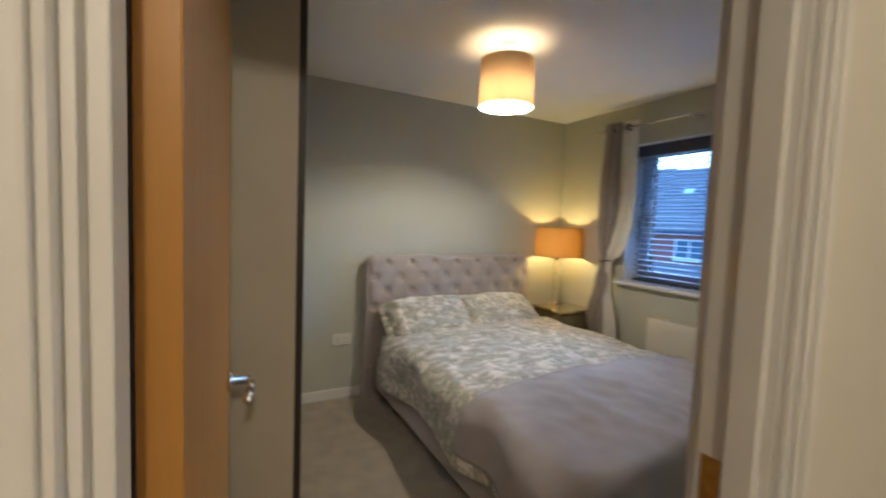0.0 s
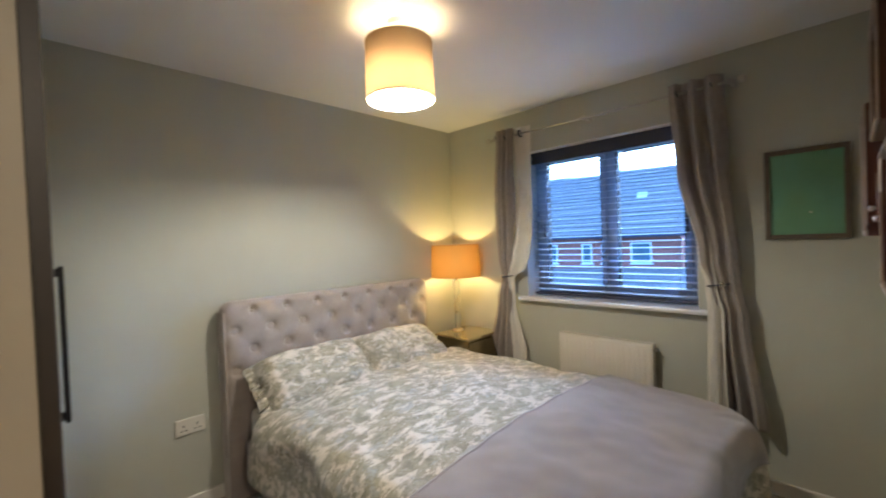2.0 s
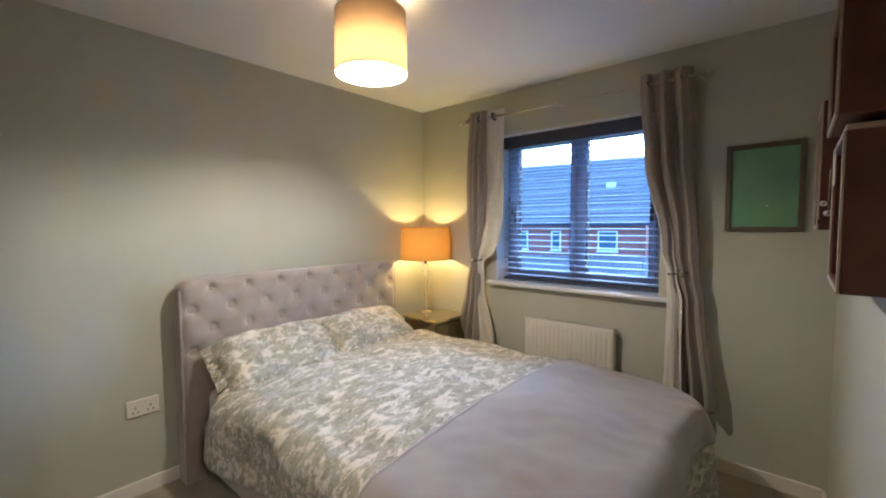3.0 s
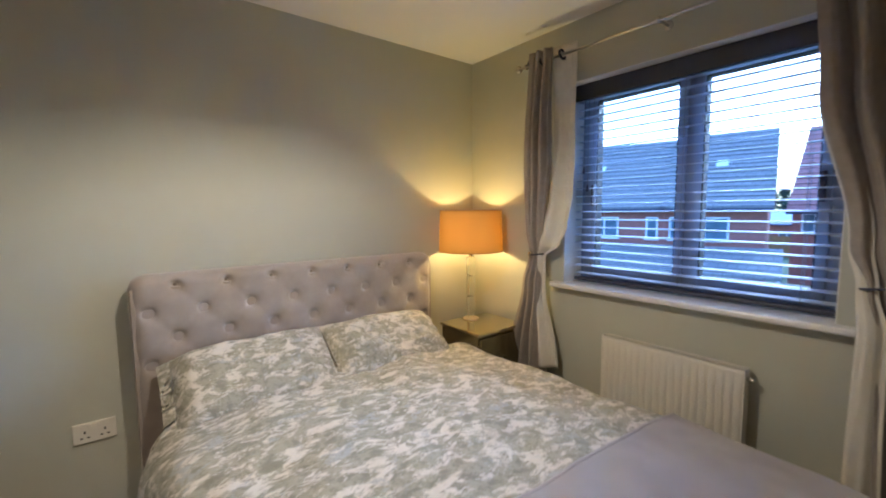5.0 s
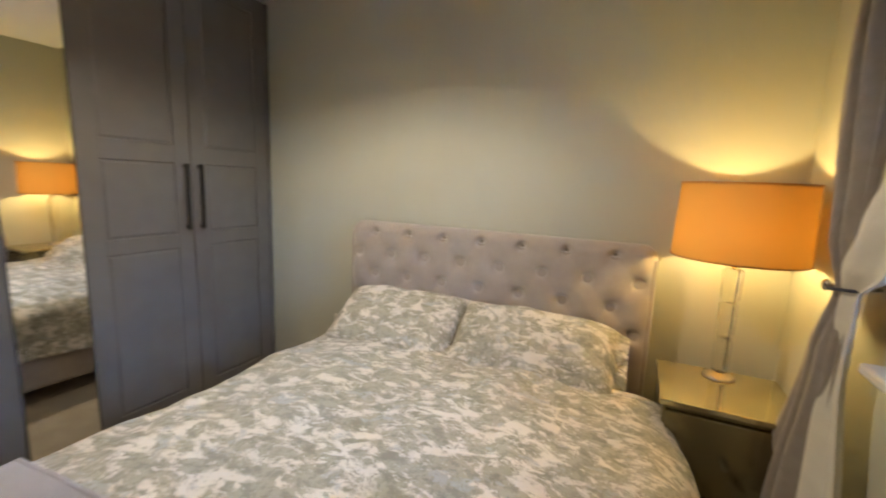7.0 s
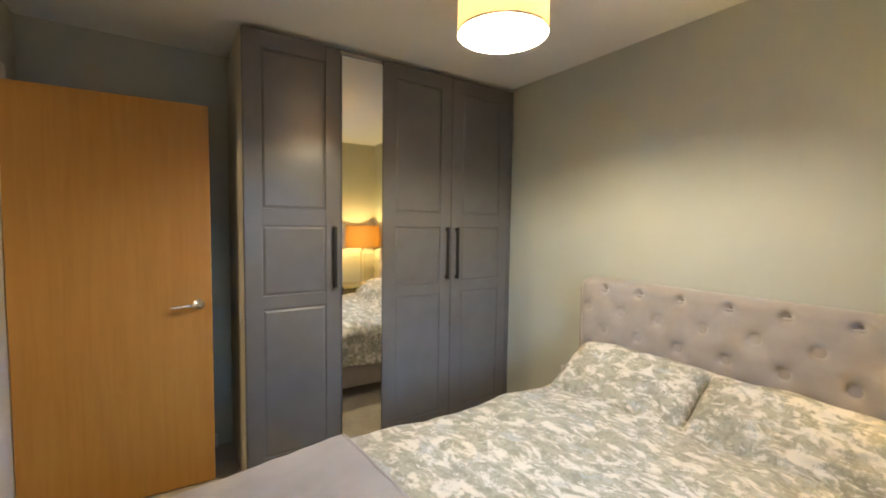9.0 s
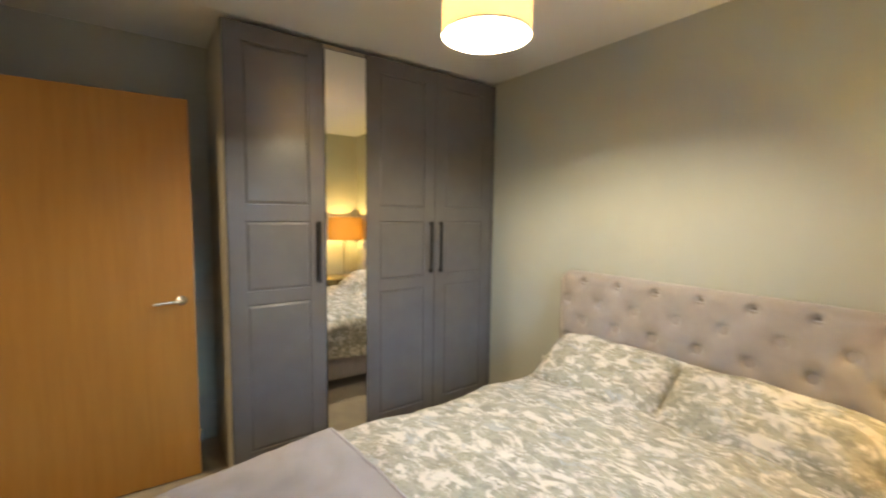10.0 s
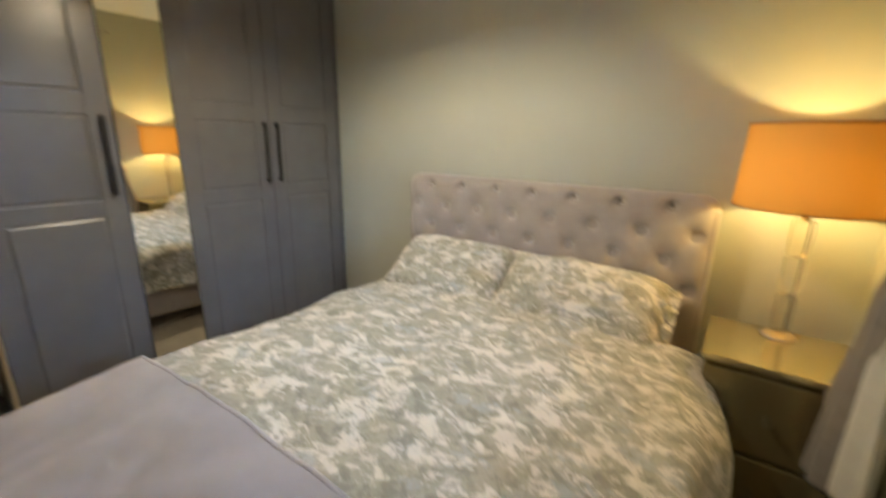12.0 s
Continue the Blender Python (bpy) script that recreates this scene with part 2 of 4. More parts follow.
M = {
    "wall": material("sage_grey_emulsion", (0.475, 0.478, 0.415), 0.75, vary=0.025, scale=2.5, bump=0.06, bscale=260),
    "ceiling": material("white_ceiling_emulsion", (0.79, 0.78, 0.76), 0.9, vary=0.02, scale=2, bump=0.06, bscale=240),
    "carpet": material("beige_carpet", (0.37, 0.31, 0.23), 0.95, vary=0.14, scale=9, bump=0.9, bscale=420, sheen=0.3),
    "white": material("white_satin_wood_paint", (0.74, 0.72, 0.68), 0.4, vary=0.02, scale=4),
    "hall": material("cream_emulsion", (0.70, 0.66, 0.58), 0.8, vary=0.03, scale=2.5, bump=0.05),
    "sill": material("white_sill_board", (0.72, 0.71, 0.70), 0.28, vary=0.02, scale=5),
    "reveal": material("white_reveal_emulsion", (0.72, 0.72, 0.72), 0.8, vary=0.02),
    # the blue cast of daylight is put into the frame, slat and rail colours
    "frame": material("daylight_tinted_window_frame", (0.32, 0.40, 0.53), 0.45, vary=0.05),
    "blind": material("daylight_tinted_blind_slat", (0.38, 0.46, 0.57), 0.5, vary=0.04, scale=12),
    "rail": material("dark_grey_blind_rail", (0.038, 0.044, 0.072), 0.5, vary=0.1),
    "cord": material("grey_blind_cord", (0.25, 0.25, 0.27), 0.8),
    "oak": oak_material("oak_veneer", (0.41, 0.188, 0.036), (0.485, 0.235, 0.052)),
    "grey": material("grey_wardrobe_foil", (0.138, 0.131, 0.134), 0.25, vary=0.05, scale=8, bump=0.03, bscale=320, spec=0.6),
    "carcass": material("beige_grey_wardrobe_side", (0.50, 0.455, 0.375), 0.55, vary=0.04, scale=5, bump=0.03),
    "edge": material("dark_brown_edge_band", (0.028, 0.02, 0.016), 0.45, vary=0.1, scale=20),
    "black": material("black_metal_handle", (0.015, 0.014, 0.014), 0.4, metal=0.3),
    "chrome": material("brushed_chrome", (0.72, 0.71, 0.70), 0.16, metal=1.0, vary=0.04),
    "nickel": material("brushed_nickel", (0.50, 0.47, 0.43), 0.42, metal=1.0, vary=0.05, scale=40),
    "brass": material("worn_brass", (0.55, 0.38, 0.15), 0.35, metal=1.0, vary=0.15, scale=60),
    "mirror": material("silvered_mirror", (0.92, 0.92, 0.91), 0.015, metal=1.0, vary=0.0),
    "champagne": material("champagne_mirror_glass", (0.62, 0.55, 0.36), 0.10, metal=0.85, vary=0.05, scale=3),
    "champagne_dark": material("darker_champagne_mirror_glass", (0.30, 0.25, 0.14), 0.22, metal=0.75, vary=0.06, scale=3),
    "toile": toile_material("sage_toile_cotton"),
    "throw": material("lilac_grey_fleece", (0.36, 0.325, 0.33), 0.95, vary=0.07, scale=7, bump=0.3, bscale=1100, sheen=0.5),
    "velvet": material("dusky_mink_velvet", (0.365, 0.312, 0.282), 0.8, vary=0.06, scale=18, bump=0.25, bscale=600, sheen=0.6),
    # headboard velvet darkened: the shade of the dents is in the button colour
    "button": material("shaded_mink_velvet_button", (0.23, 0.19, 0.17), 0.8, vary=0.05, scale=30, sheen=0.4),
    "curtain": material("taupe_curtain_cloth", (0.29, 0.252, 0.23), 0.85, vary=0.08, scale=30, bump=0.3, bscale=700, sheen=0.3),
    "lining": material("cream_curtain_lining", (0.66, 0.63, 0.57), 0.85, vary=0.04, scale=20, bump=0.2, bscale=700),
    "radiator": material("white_radiator_enamel", (0.72, 0.69, 0.63), 0.35, vary=0.02),
    "tan": material("tan_woven_fabric", (0.42, 0.29, 0.16), 0.9, vary=0.1, scale=25, bump=0.3, bscale=500),
    "gasket": material("black_rubber_gasket", (0.022, 0.022, 0.024), 0.7),
    "slot": material("dark_radiator_slot", (0.12, 0.10, 0.08), 0.7),
    "plastic": material("white_socket_plastic", (0.75, 0.72, 0.66), 0.35, vary=0.01),
    "hole": material("dark_socket_hole", (0.02, 0.02, 0.02), 0.6),
    "picframe": material("brown_picture_frame", (0.12, 0.095, 0.07), 0.5, vary=0.15, scale=40),
    "green": material("green_print", (0.16, 0.36, 0.225), 0.3, vary=0.12, scale=3),
    "mark": material("pale_print_mark", (0.6, 0.6, 0.5), 0.6),
    "redwood": material("dark_red_brown_wood", (0.085, 0.026, 0.016), 0.4, vary=0.3, scale=14, bump=0.05, bscale=90),
    "trimwood": material("pale_worn_wood_edge", (0.42, 0.34, 0.28), 0.6, vary=0.15, scale=30),
    "crystal": glass_material("clear_crystal", (1, 0.99, 0.96), 0.0, 1.28),
    "pane": glass_material("window_glass", (1, 1, 1), 0.0, 1.1),
    "pend_shade": shade_material("cream_linen_shade", (0.40, 0.33, 0.23), (0.50, 0.29, 0.128), 0.078),
    "lamp_trim": material("orange_silk_trim", (0.42, 0.21, 0.06), 0.7, vary=0.05, scale=60),
    "lamp_shade": shade_material("orange_silk_shade", (0.66, 0.39, 0.12), (0.31, 0.128, 0.024), 0.20),
    "pend_bulb": glow("lit_pendant_bulb", (1.0, 0.9, 0.75), 0.9),
    "lamp_bulb": glow("lit_table_bulb", (1.0, 0.75, 0.4), 0.6),
    "brick": banded("red_brickwork", (0.44, 0.15, 0.105), (0.38, 0.125, 0.09), 4.0, 0.9),
    "slate": banded("blue_grey_roof_tiles", (0.245, 0.23, 0.20), (0.205, 0.19, 0.165), 1.6, 0.75),
    "redtile": banded("red_roof_tiles", (0.46, 0.19, 0.15), (0.40, 0.155, 0.125), 1.6, 0.85),
    "upvc": material("white_upvc", (0.75, 0.77, 0.78), 0.4, vary=0.02),
    "farpane": material("dark_far_glass", (0.10, 0.16, 0.19), 0.08, vary=0.2, scale=2),
    "grass": material("mown_grass", (0.06, 0.095, 0.035), 0.95, vary=0.3, scale=1.5, bump=0.5, bscale=40),
    "asphalt": material("asphalt", (0.05, 0.05, 0.053), 0.85, vary=0.2, scale=4, bump=0.3, bscale=120),
    "fence": material("orange_brown_fence", (0.36, 0.17, 0.06), 0.85, vary=0.25, scale=5),
    "leaf": material("dark_hedge_leaf", (0.04, 0.065, 0.035), 0.8, vary=0.35, scale=3),
    "bark": material("brown_bark", (0.12, 0.085, 0.06), 0.9, vary=0.3, scale=10),
}

# ---------- helpers ----------
XF = None  # a turn given to all parts built while it is set


def part(name, bm, mat, parent=None, label="", smooth=False):
    me = bpy.data.meshes.new(name)
    bmesh.ops.recalc_face_normals(bm, faces=bm.faces)
    if parent is not None and XF is not None:
        bmesh.ops.transform(bm, matrix=XF, verts=bm.verts)
    bm.to_mesh(me)
    bm.free()
    me.materials.append(M[mat])
    if smooth:
        me.polygons.foreach_set("use_smooth", [True] * len(me.polygons))
    ob = new(name, me)
    if parent is not None:
        ob.parent = parent
        root = parent if parent.parent is None else parent.parent
        ob.matrix_parent_inverse = Matrix.Translation(root.location).inverted() if parent.parent is None else Matrix()
    if label:
        tagged(ob, label)
    return ob


def thing(name, place, label, category, group="", kind=""):
    ob = new(name)
    ob.location = place
    ob.empty_display_size = 0.1
    return tagged(ob, label, category, group, kind)


def box(bm, x0, x1, y0, y1, z0, z1, bevel=0.0, seg=2):
    g = bmesh.ops.create_cube(bm, size=1.0)
    vs = g["verts"]
    for v in vs:
        v.co = Vector(((x0 + x1) / 2 + v.co.x * (x1 - x0), (y0 + y1) / 2 + v.co.y * (y1 - y0), (z0 + z1) / 2 + v.co.z * (z1 - z0)))
    if bevel:
        es = list({e for v in vs for e in v.link_edges})
        bmesh.ops.bevel(bm, geom=es, offset=bevel, segments=seg, affect="EDGES", profile=0.5)
    return bm


def boxes(*dims, bevel=0.0):
    bm = bmesh.new()
    for d in dims:
        box(bm, *d, bevel=bevel)
    return bm


def lathe(profile, centre, steps=40, bm=None):
    """Turn a profile of (radius, height) about the upright axis."""
    bm = bm or bmesh.new()
    rings = []
    for r, z in profile:
        rings.append([bm.verts.new((centre[0] + r * math.cos(2 * math.pi * k / steps), centre[1] + r * math.sin(2 * math.pi * k / steps), centre[2] + z)) for k in range(steps)])
    for a, b in zip(rings, rings[1:]):
        for k in range(steps):
            bm.faces.new((a[k], a[(k + 1) % steps], b[(k + 1) % steps], b[k]))
    return bm


def rod(a, b, r, steps=12, bm=None):
    bm = bm or bmesh.new()
    a, b = Vector(a), Vector(b)
    q = (b - a).to_track_quat("Z", "Y").to_matrix().to_4x4()
    bmesh.ops.create_cone(bm, cap_ends=True, segments=steps, radius1=r, radius2=r, depth=(b - a).length, matrix=Matrix.Translation((a + b) / 2) @ q)
    return bm


def ball(c, r, bm=None, squash=(1, 1, 1)):
    bm = bm or bmesh.new()
    bmesh.ops.create_uvsphere(bm, u_segments=16, v_segments=10, radius=r, matrix=Matrix.Translation(c) @ Matrix.Diagonal((*squash, 1)))
    return bm


def sheet(fn, nu, nv, bm=None):
    """A surface of nu by nv cells; fn(u, v) gives the place for u and v from 0 to 1."""
    bm = bm or bmesh.new()
    vs = [[bm.verts.new(fn(i / nu, j / nv)) for i in range(nu + 1)] for j in range(nv + 1)]
    for j in range(nv):
        for i in range(nu):
            bm.faces.new((vs[j][i], vs[j][i + 1], vs[j + 1][i + 1], vs[j + 1][i]))
    return bm


def thick(ob, t, offset=-1.0):
    md = ob.modifiers.new("thickness", "SOLIDIFY")
    md.thickness, md.offset = t, offset
    return ob


def ease(t):
    t = max(0.0, min(1.0, t))
    return t * t * (3 - 2 * t)


def through_keys(keys, z):
    """Smooth interpolation in a list of (z, values...) that falls in z."""
    for a, b in zip(keys, keys[1:]):
        if z >= b[0]:
            k = ease((a[0] - z) / (a[0] - b[0]))
            return [p + (q - p) * k for p, q in zip(a[1:], b[1:])]
    return list(keys[-1][1:])


# ---------- structure of the bedroom ----------
XL, YD, H = -3.33, -2.735, 2.40
WY0, WY1, WZ0, WZ1 = -1.96, -0.79, 0.946, 2.078
DX0, DX1, DZ = -3.015, -2.236, 2.02
YH = YD - 0.10

tagged(part("floor", boxes((-7.3, 0.3, -5.2, 0.12, -0.2, 0.0)), "carpet"), "beige cut-pile carpet through bedroom and landing", "floor", kind="structure")
tagged(part("ceiling", boxes((-7.3, 0.3, -5.2, 0.12, H, H + 0.15)), "ceiling"), "matt white painted plaster ceiling", "ceiling", kind="structure")
tagged(part("wall_north", boxes((XL - 0.1, 0.0, 0.0, 0.12, 0, H)), "wall"), "sage-grey painted wall behind the headboard", "wall", kind="structure")
tagged(part("wall_east", boxes((0, 0.3, YD - 0.1, WY0, 0, H), (0, 0.3, WY1, 0.12, 0, H), (0, 0.3, WY0, WY1, 0, WZ0), (0, 0.3, WY0, WY1, WZ1, H)), "wall"), "sage-grey painted wall with the window", "wall", kind="structure")
tagged(part("wall_west", boxes((XL - 0.1, XL, YH, 0.0, 0, H)), "wall"), "sage-grey painted wall behind the wardrobe", "wall", kind="structure")
tagged(part("wall_south", boxes((XL, DX0 - 0.03, YH, YD, 0, H), (DX1 + 0.03, 0, YH, YD, 0, H), (DX0 - 0.03, DX1 + 0.03, YH, YD, DZ + 0.03, H)), "wall"), "sage-grey painted wall with the doorway", "wall", kind="structure")
# white faces of the window reveal, 3 mm proud of the wall
tagged(part("trim", boxes((0.002, 0.23, WY1 - 0.004, WY1 + 0.002, WZ0, WZ1), (0.002, 0.23, WY0 - 0.002, WY0 + 0.004, WZ0, WZ1), (0.002, 0.23, WY0, WY1, WZ1 - 0.004, WZ1 + 0.002)), "reveal"), "white painted window reveal", "trim", kind="structure")


def baseboard(dims, label):
    bm = boxes(dims)
    top = [e for e in bm.edges if all(v.co.z > dims[5] - 1e-4 for v in e.verts)]
    bmesh.ops.bevel(bm, geom=top, offset=0.006, segments=2, affect="EDGES", profile=0.5)
    tagged(part("baseboard", bm, "white"), label, "baseboard", kind="structure")


baseboard((-2.6, -0.02, -0.016, -0.0005, 0, 0.075), "white painted skirting board below the headboard wall")
baseboard((-0.016, -0.0005, YD + 0.016, -0.0005, 0, 0.075), "white painted skirting board below the window")
baseboard((DX1 + 0.075, -0.02, YD + 0.0005, YD + 0.016, 0, 0.075), "white painted skirting board beside the doorway")
baseboard((XL + 0.0005, XL + 0.016, YD + 0.02, -1.90, 0, 0.075), "white painted skirting board behind the door")

# landing
HX0, HY0 = -7.1, -5.1
tagged(part("wall_landing_south", boxes((HX0, 0.3, HY0 - 0.1, HY0, 0, H)), "hall"), "cream painted landing wall", "wall", kind="structure")
tagged(part("wall_landing_east", boxes((-1.3, -1.2, HY0, YH, 0, H)), "hall"), "cream painted landing wall", "wall", kind="structure")
tagged(part("wall_landing_north", boxes((XL - 0.3, DX0 - 0.03, YH - 0.006, YH - 0.001, 0, H), (DX1 + 0.03, -1.3, YH - 0.006, YH - 0.001, 0, H), (DX0 - 0.03, DX1 + 0.03, YH - 0.006, YH - 0.001, DZ + 0.03, H), (HX0, XL - 0.1, YH - 0.001, YH + 0.1, 0, H)), "hall"), "cream painted landing wall round the doorway", "wall", kind="structure")
LW0, LW1, LZ0, LZ1 = -4.5, -3.98, 1.24, 2.15
tagged(part("wall_landing_west", boxes((HX0 - 0.1, HX0, HY0, LW0, 0, H), (HX0 - 0.1, HX0, LW1, YH + 0.1, 0, H), (HX0 - 0.1, HX0, LW0, LW1, 0, LZ0), (HX0 - 0.1, HX0, LW0, LW1, LZ1, H)), "hall"), "cream painted far wall with a small window", "wall", kind="structure")

# ---------- doorway and door ----------
door = thing("door_1", (DX0, YD, 0), "open oak veneer door beside the wardrobe", "door", kind="structure")
HINGE, TIP = Vector((-2.976, -2.722, 0)), Vector((-2.938, -1.944, 0))
leaf_len = (TIP - HINGE).length
turn = math.atan2(TIP.y - HINGE.y, TIP.x - HINGE.x)
LEAF = Matrix.Translation(HINGE) @ Matrix.Rotation(turn, 4, "Z")


def placed(bm, m):
    bmesh.ops.transform(bm, matrix=m, verts=bm.verts)
    return bm


leaf = part("door_leaf", placed(boxes((0, leaf_len, 0.0, 0.035, 0.008, 2.0), bevel=0.002), LEAF), "oak", door)
for side in (-1, 1):
    y0 = 0.0 if side < 0 else 0.035
    bm = lathe([(0, 0), (0.026, 0), (0.026, 0.008), (0.012, 0.009), (0.011, 0.045), (0, 0.045)], (0, 0, 0), 20)
    placed(bm, Matrix.Translation((leaf_len - 0.06, y0, 0.975)) @ Matrix.Rotation(radians(90 if side < 0 else -90), 4, "X"))
    yy = y0 + side * 0.045
    pts = [(leaf_len - 0.06, yy, 0.975), (leaf_len - 0.09, yy + side * 0.006, 0.977), (leaf_len - 0.135, yy + side * 0.005, 0.974), (leaf_len - 0.175, yy, 0.970)]
    for a, b in zip(pts, pts[1:]):
        rod(a, b, 0.0095, 12, bm)
        ball(b, 0.0095, bm)
    part("door_handle", placed(bm, LEAF), "chrome", leaf, "polished chrome lever handle", smooth=True)
for z in (0.23, 1.0, 1.78):
    part("hinge", placed(rod((-0.006, 0.040, z - 0.04), (-0.006, 0.040, z + 0.04), 0.006), LEAF), "brass", leaf, "worn brass butt hinge", smooth=True)


def architrave(y, out, label):
    """Moulded frame on one side of the doorway."""
    w = 0.066
    th = 0.016
    ya, yb = (y, y + th) if out > 0 else (y - th, y)
    bm = boxes((DX0 - w, DX0 - 0.006, ya, yb, 0, DZ + w), (DX1 + 0.006, DX1 + w, ya, yb, 0, DZ + w), (DX0 - 0.006, DX1 + 0.006, ya, yb, DZ + 0.006, DZ + w), bevel=0.005)
    e = 0.008
    yc, yd = (yb, yb + e) if out > 0 else (ya - e, ya)
    for o in (0.012, 0.044):
        bw = 0.016
        box(bm, DX0 - o - bw, DX0 - o, yc, yd, 0, DZ + o + bw, bevel=0.0035)
        box(bm, DX1 + o, DX1 + o + bw, yc, yd, 0, DZ + o + bw, bevel=0.0035)
        box(bm, DX0 - o, DX1 + o, yc, yd, DZ + o, DZ + o + bw, bevel=0.0035)
    tagged(part("trim", bm, "white"), label, "trim", kind="structure")


architrave(YD, 1, "white moulded door architrave on the bedroom side")
architrave(YH - 0.006, -1, "white moulded door architrave on the landing side")
bm = boxes((DX0 - 0.03, DX0, YH - 0.006, YD, 0, DZ), (DX1, DX1 + 0.03, YH - 0.006, YD, 0, DZ), (DX0 - 0.03, DX1 + 0.03, YH - 0.006, YD, DZ, DZ + 0.03))
box(bm, DX0, DX0 + 0.012, YH + 0.01, YD - 0.046, 0, DZ, bevel=0.002)
box(bm, DX1 - 0.012, DX1, YH + 0.01, YD - 0.046, 0, DZ, bevel=0.002)
box(bm, DX0, DX1, YH + 0.01, YD - 0.046, DZ - 0.012, DZ, bevel=0.002)
tagged(part("trim", bm, "white"), "white painted door lining with stop", "trim", kind="structure")
plate = part("strike_plate", boxes((DX1 - 0.003, DX1 + 0.001, YD - 0.04, YD - 0.010, 0.93, 1.02), bevel=0.001), "brass", door, "worn brass strike plate")

# ---------- window ----------
window = thing("window_1", (0.15, -1.38, WZ0), "double casement window, blue daylight put into the frame colour", "window", kind="structure")
FX0, FX1 = 0.155, 0.225
YM = -1.383


def window_frame_bm(y0, y1, z0, z1, w, x0, x1):
    return boxes((x0, x1, y0, y0 + w, z0, z1), (x0, x1, y1 - w, y1, z0, z1), (x0, x1, y0 + w, y1 - w, z0, z0 + w), (x0, x1, y0 + w, y1 - w, z1 - w, z1), bevel=0.004)


part("window_frame", window_frame_bm(WY0 + 0.004, WY1 - 0.004, WZ0 + 0.02, WZ1 - 0.004, 0.058, FX0 + 0.01, FX1), "frame", window)
part("mullion", boxes((FX0 + 0.01, FX1, YM - 0.018, YM + 0.018, WZ0 + 0.065, WZ1 - 0.05), bevel=0.004), "frame", window)
for y0, y1 in ((WY0 + 0.063, YM - 0.019), (YM + 0.019, WY1 - 0.063)):
    sash = part("sash", window_frame_bm(y0, y1, WZ0 + 0.066, WZ1 - 0.05, 0.037, FX0 - 0.004, FX1 - 0.015), "frame", window)
    pane = part("pane", boxes((0.188, 0.194, y0 + 0.041, y1 - 0.041, WZ0 + 0.107, WZ1 - 0.091)), "pane", sash)
    pane.visible_shadow = False
    part("gasket", window_frame_bm(y0 + 0.0365, y1 - 0.0365, WZ0 + 0.1025, WZ1 - 0.0865, 0.006, FX0 - 0.001, FX1 - 0.012), "gasket", sash, "black rubber glazing gasket")
    part("catch", boxes((FX0 - 0.03, FX0 - 0.004, y1 - 0.04 if y1 > YM + 0.1 else y0 + 0.015, y1 - 0.022 if y1 > YM + 0.1 else y0 + 0.033, 1.40, 1.52), bevel=0.004), "rail", sash, "dark window catch")
bm = boxes((-0.058, -0.0005, -2.022, -0.73, WZ0 - 0.014, WZ0 + 0.014), bevel=0.008)
box(bm, -0.012, 0.165, WY0 + 0.002, WY1 - 0.002, WZ0 - 0.010, WZ0 + 0.0125)
part("window_sill", bm, "sill", window, "white gloss window board with rounded nosing")

# venetian blind in the reveal
blind = thing("venetian_blind", (0.1, -1.38, WZ0 + 0.02), "pale venetian blind lowered with slats level", "blind")
BY0, BY1 = WY0 + 0.012, WY1 - 0.012
part("valance", boxes((0.059, 0.077, BY0, BY1, WZ1 - 0.092, WZ1 - 0.006), bevel=0.003), "rail", blind, "dark grey blind valance")
part("head_rail", boxes((0.083, 0.133, BY0 + 0.004, BY1 - 0.004, WZ1 - 0.06, WZ1 - 0.008)), "rail", blind)
part("bottom_rail", boxes((0.081, 0.131, BY0 + 0.004, BY1 - 0.004, WZ0 + 0.022, WZ0 + 0.04), bevel=0.004), "rail", blind, "dark bottom rail")
SLATS = 23
z_lo, z_hi = WZ0 + 0.065, WZ1 - 0.095


def slat_bm():
    def fn(u, v):
        return Vector((0.081 + 0.05 * v, BY0 + 0.004 + (BY1 - BY0 - 0.008) * u, 0.0035 * (1 - (2 * v - 1) ** 2) + 0.003 * v))
    return sheet(fn, 1, 4)


bm = slat_bm()
lower = bmesh.ops.duplicate(bm, geom=bm.verts[:] + bm.faces[:])["geom"]
for v in lower:
    if isinstance(v, bmesh.types.BMVert):
        v.co.z -= 0.0022
first = part("slat", bm, "blind", blind)
first.location.z = z_lo
for k in range(1, SLATS):
    s = first.copy()
    scene.collection.objects.link(s)
    s.location.z = z_lo + (z_hi - z_lo) * k / (SLATS - 1)
for y in (BY0 + 0.11, -1.38, BY1 - 0.11):
    bm = rod((0.085, y, WZ0 + 0.03), (0.085, y, WZ1 - 0.03), 0.0012, 6)
    rod((0.128, y, WZ0 + 0.03), (0.128, y, WZ1 - 0.03), 0.0012, 6, bm)
    part("ladder_cord", bm, "cord", blind)
bm = rod((0.073, BY1 - 0.06, 1.62), (0.073, BY1 - 0.06, WZ1 - 0.03), 0.0015, 6)
rod((0.073, BY1 - 0.085, 1.52), (0.073, BY1 - 0.085, WZ1 - 0.03), 0.0015, 6, bm)
part("pull_cord", bm, "cord", blind)
for y, z in ((BY1 - 0.06, 1.60), (BY1 - 0.085, 1.50)):
    part("cord_tassel", lathe([(0, 0.04), (0.004, 0.038), (0.008, 0.0), (0, 0.0)], (0.073, y, z - 0.02), 10), "rail", blind, smooth=True)

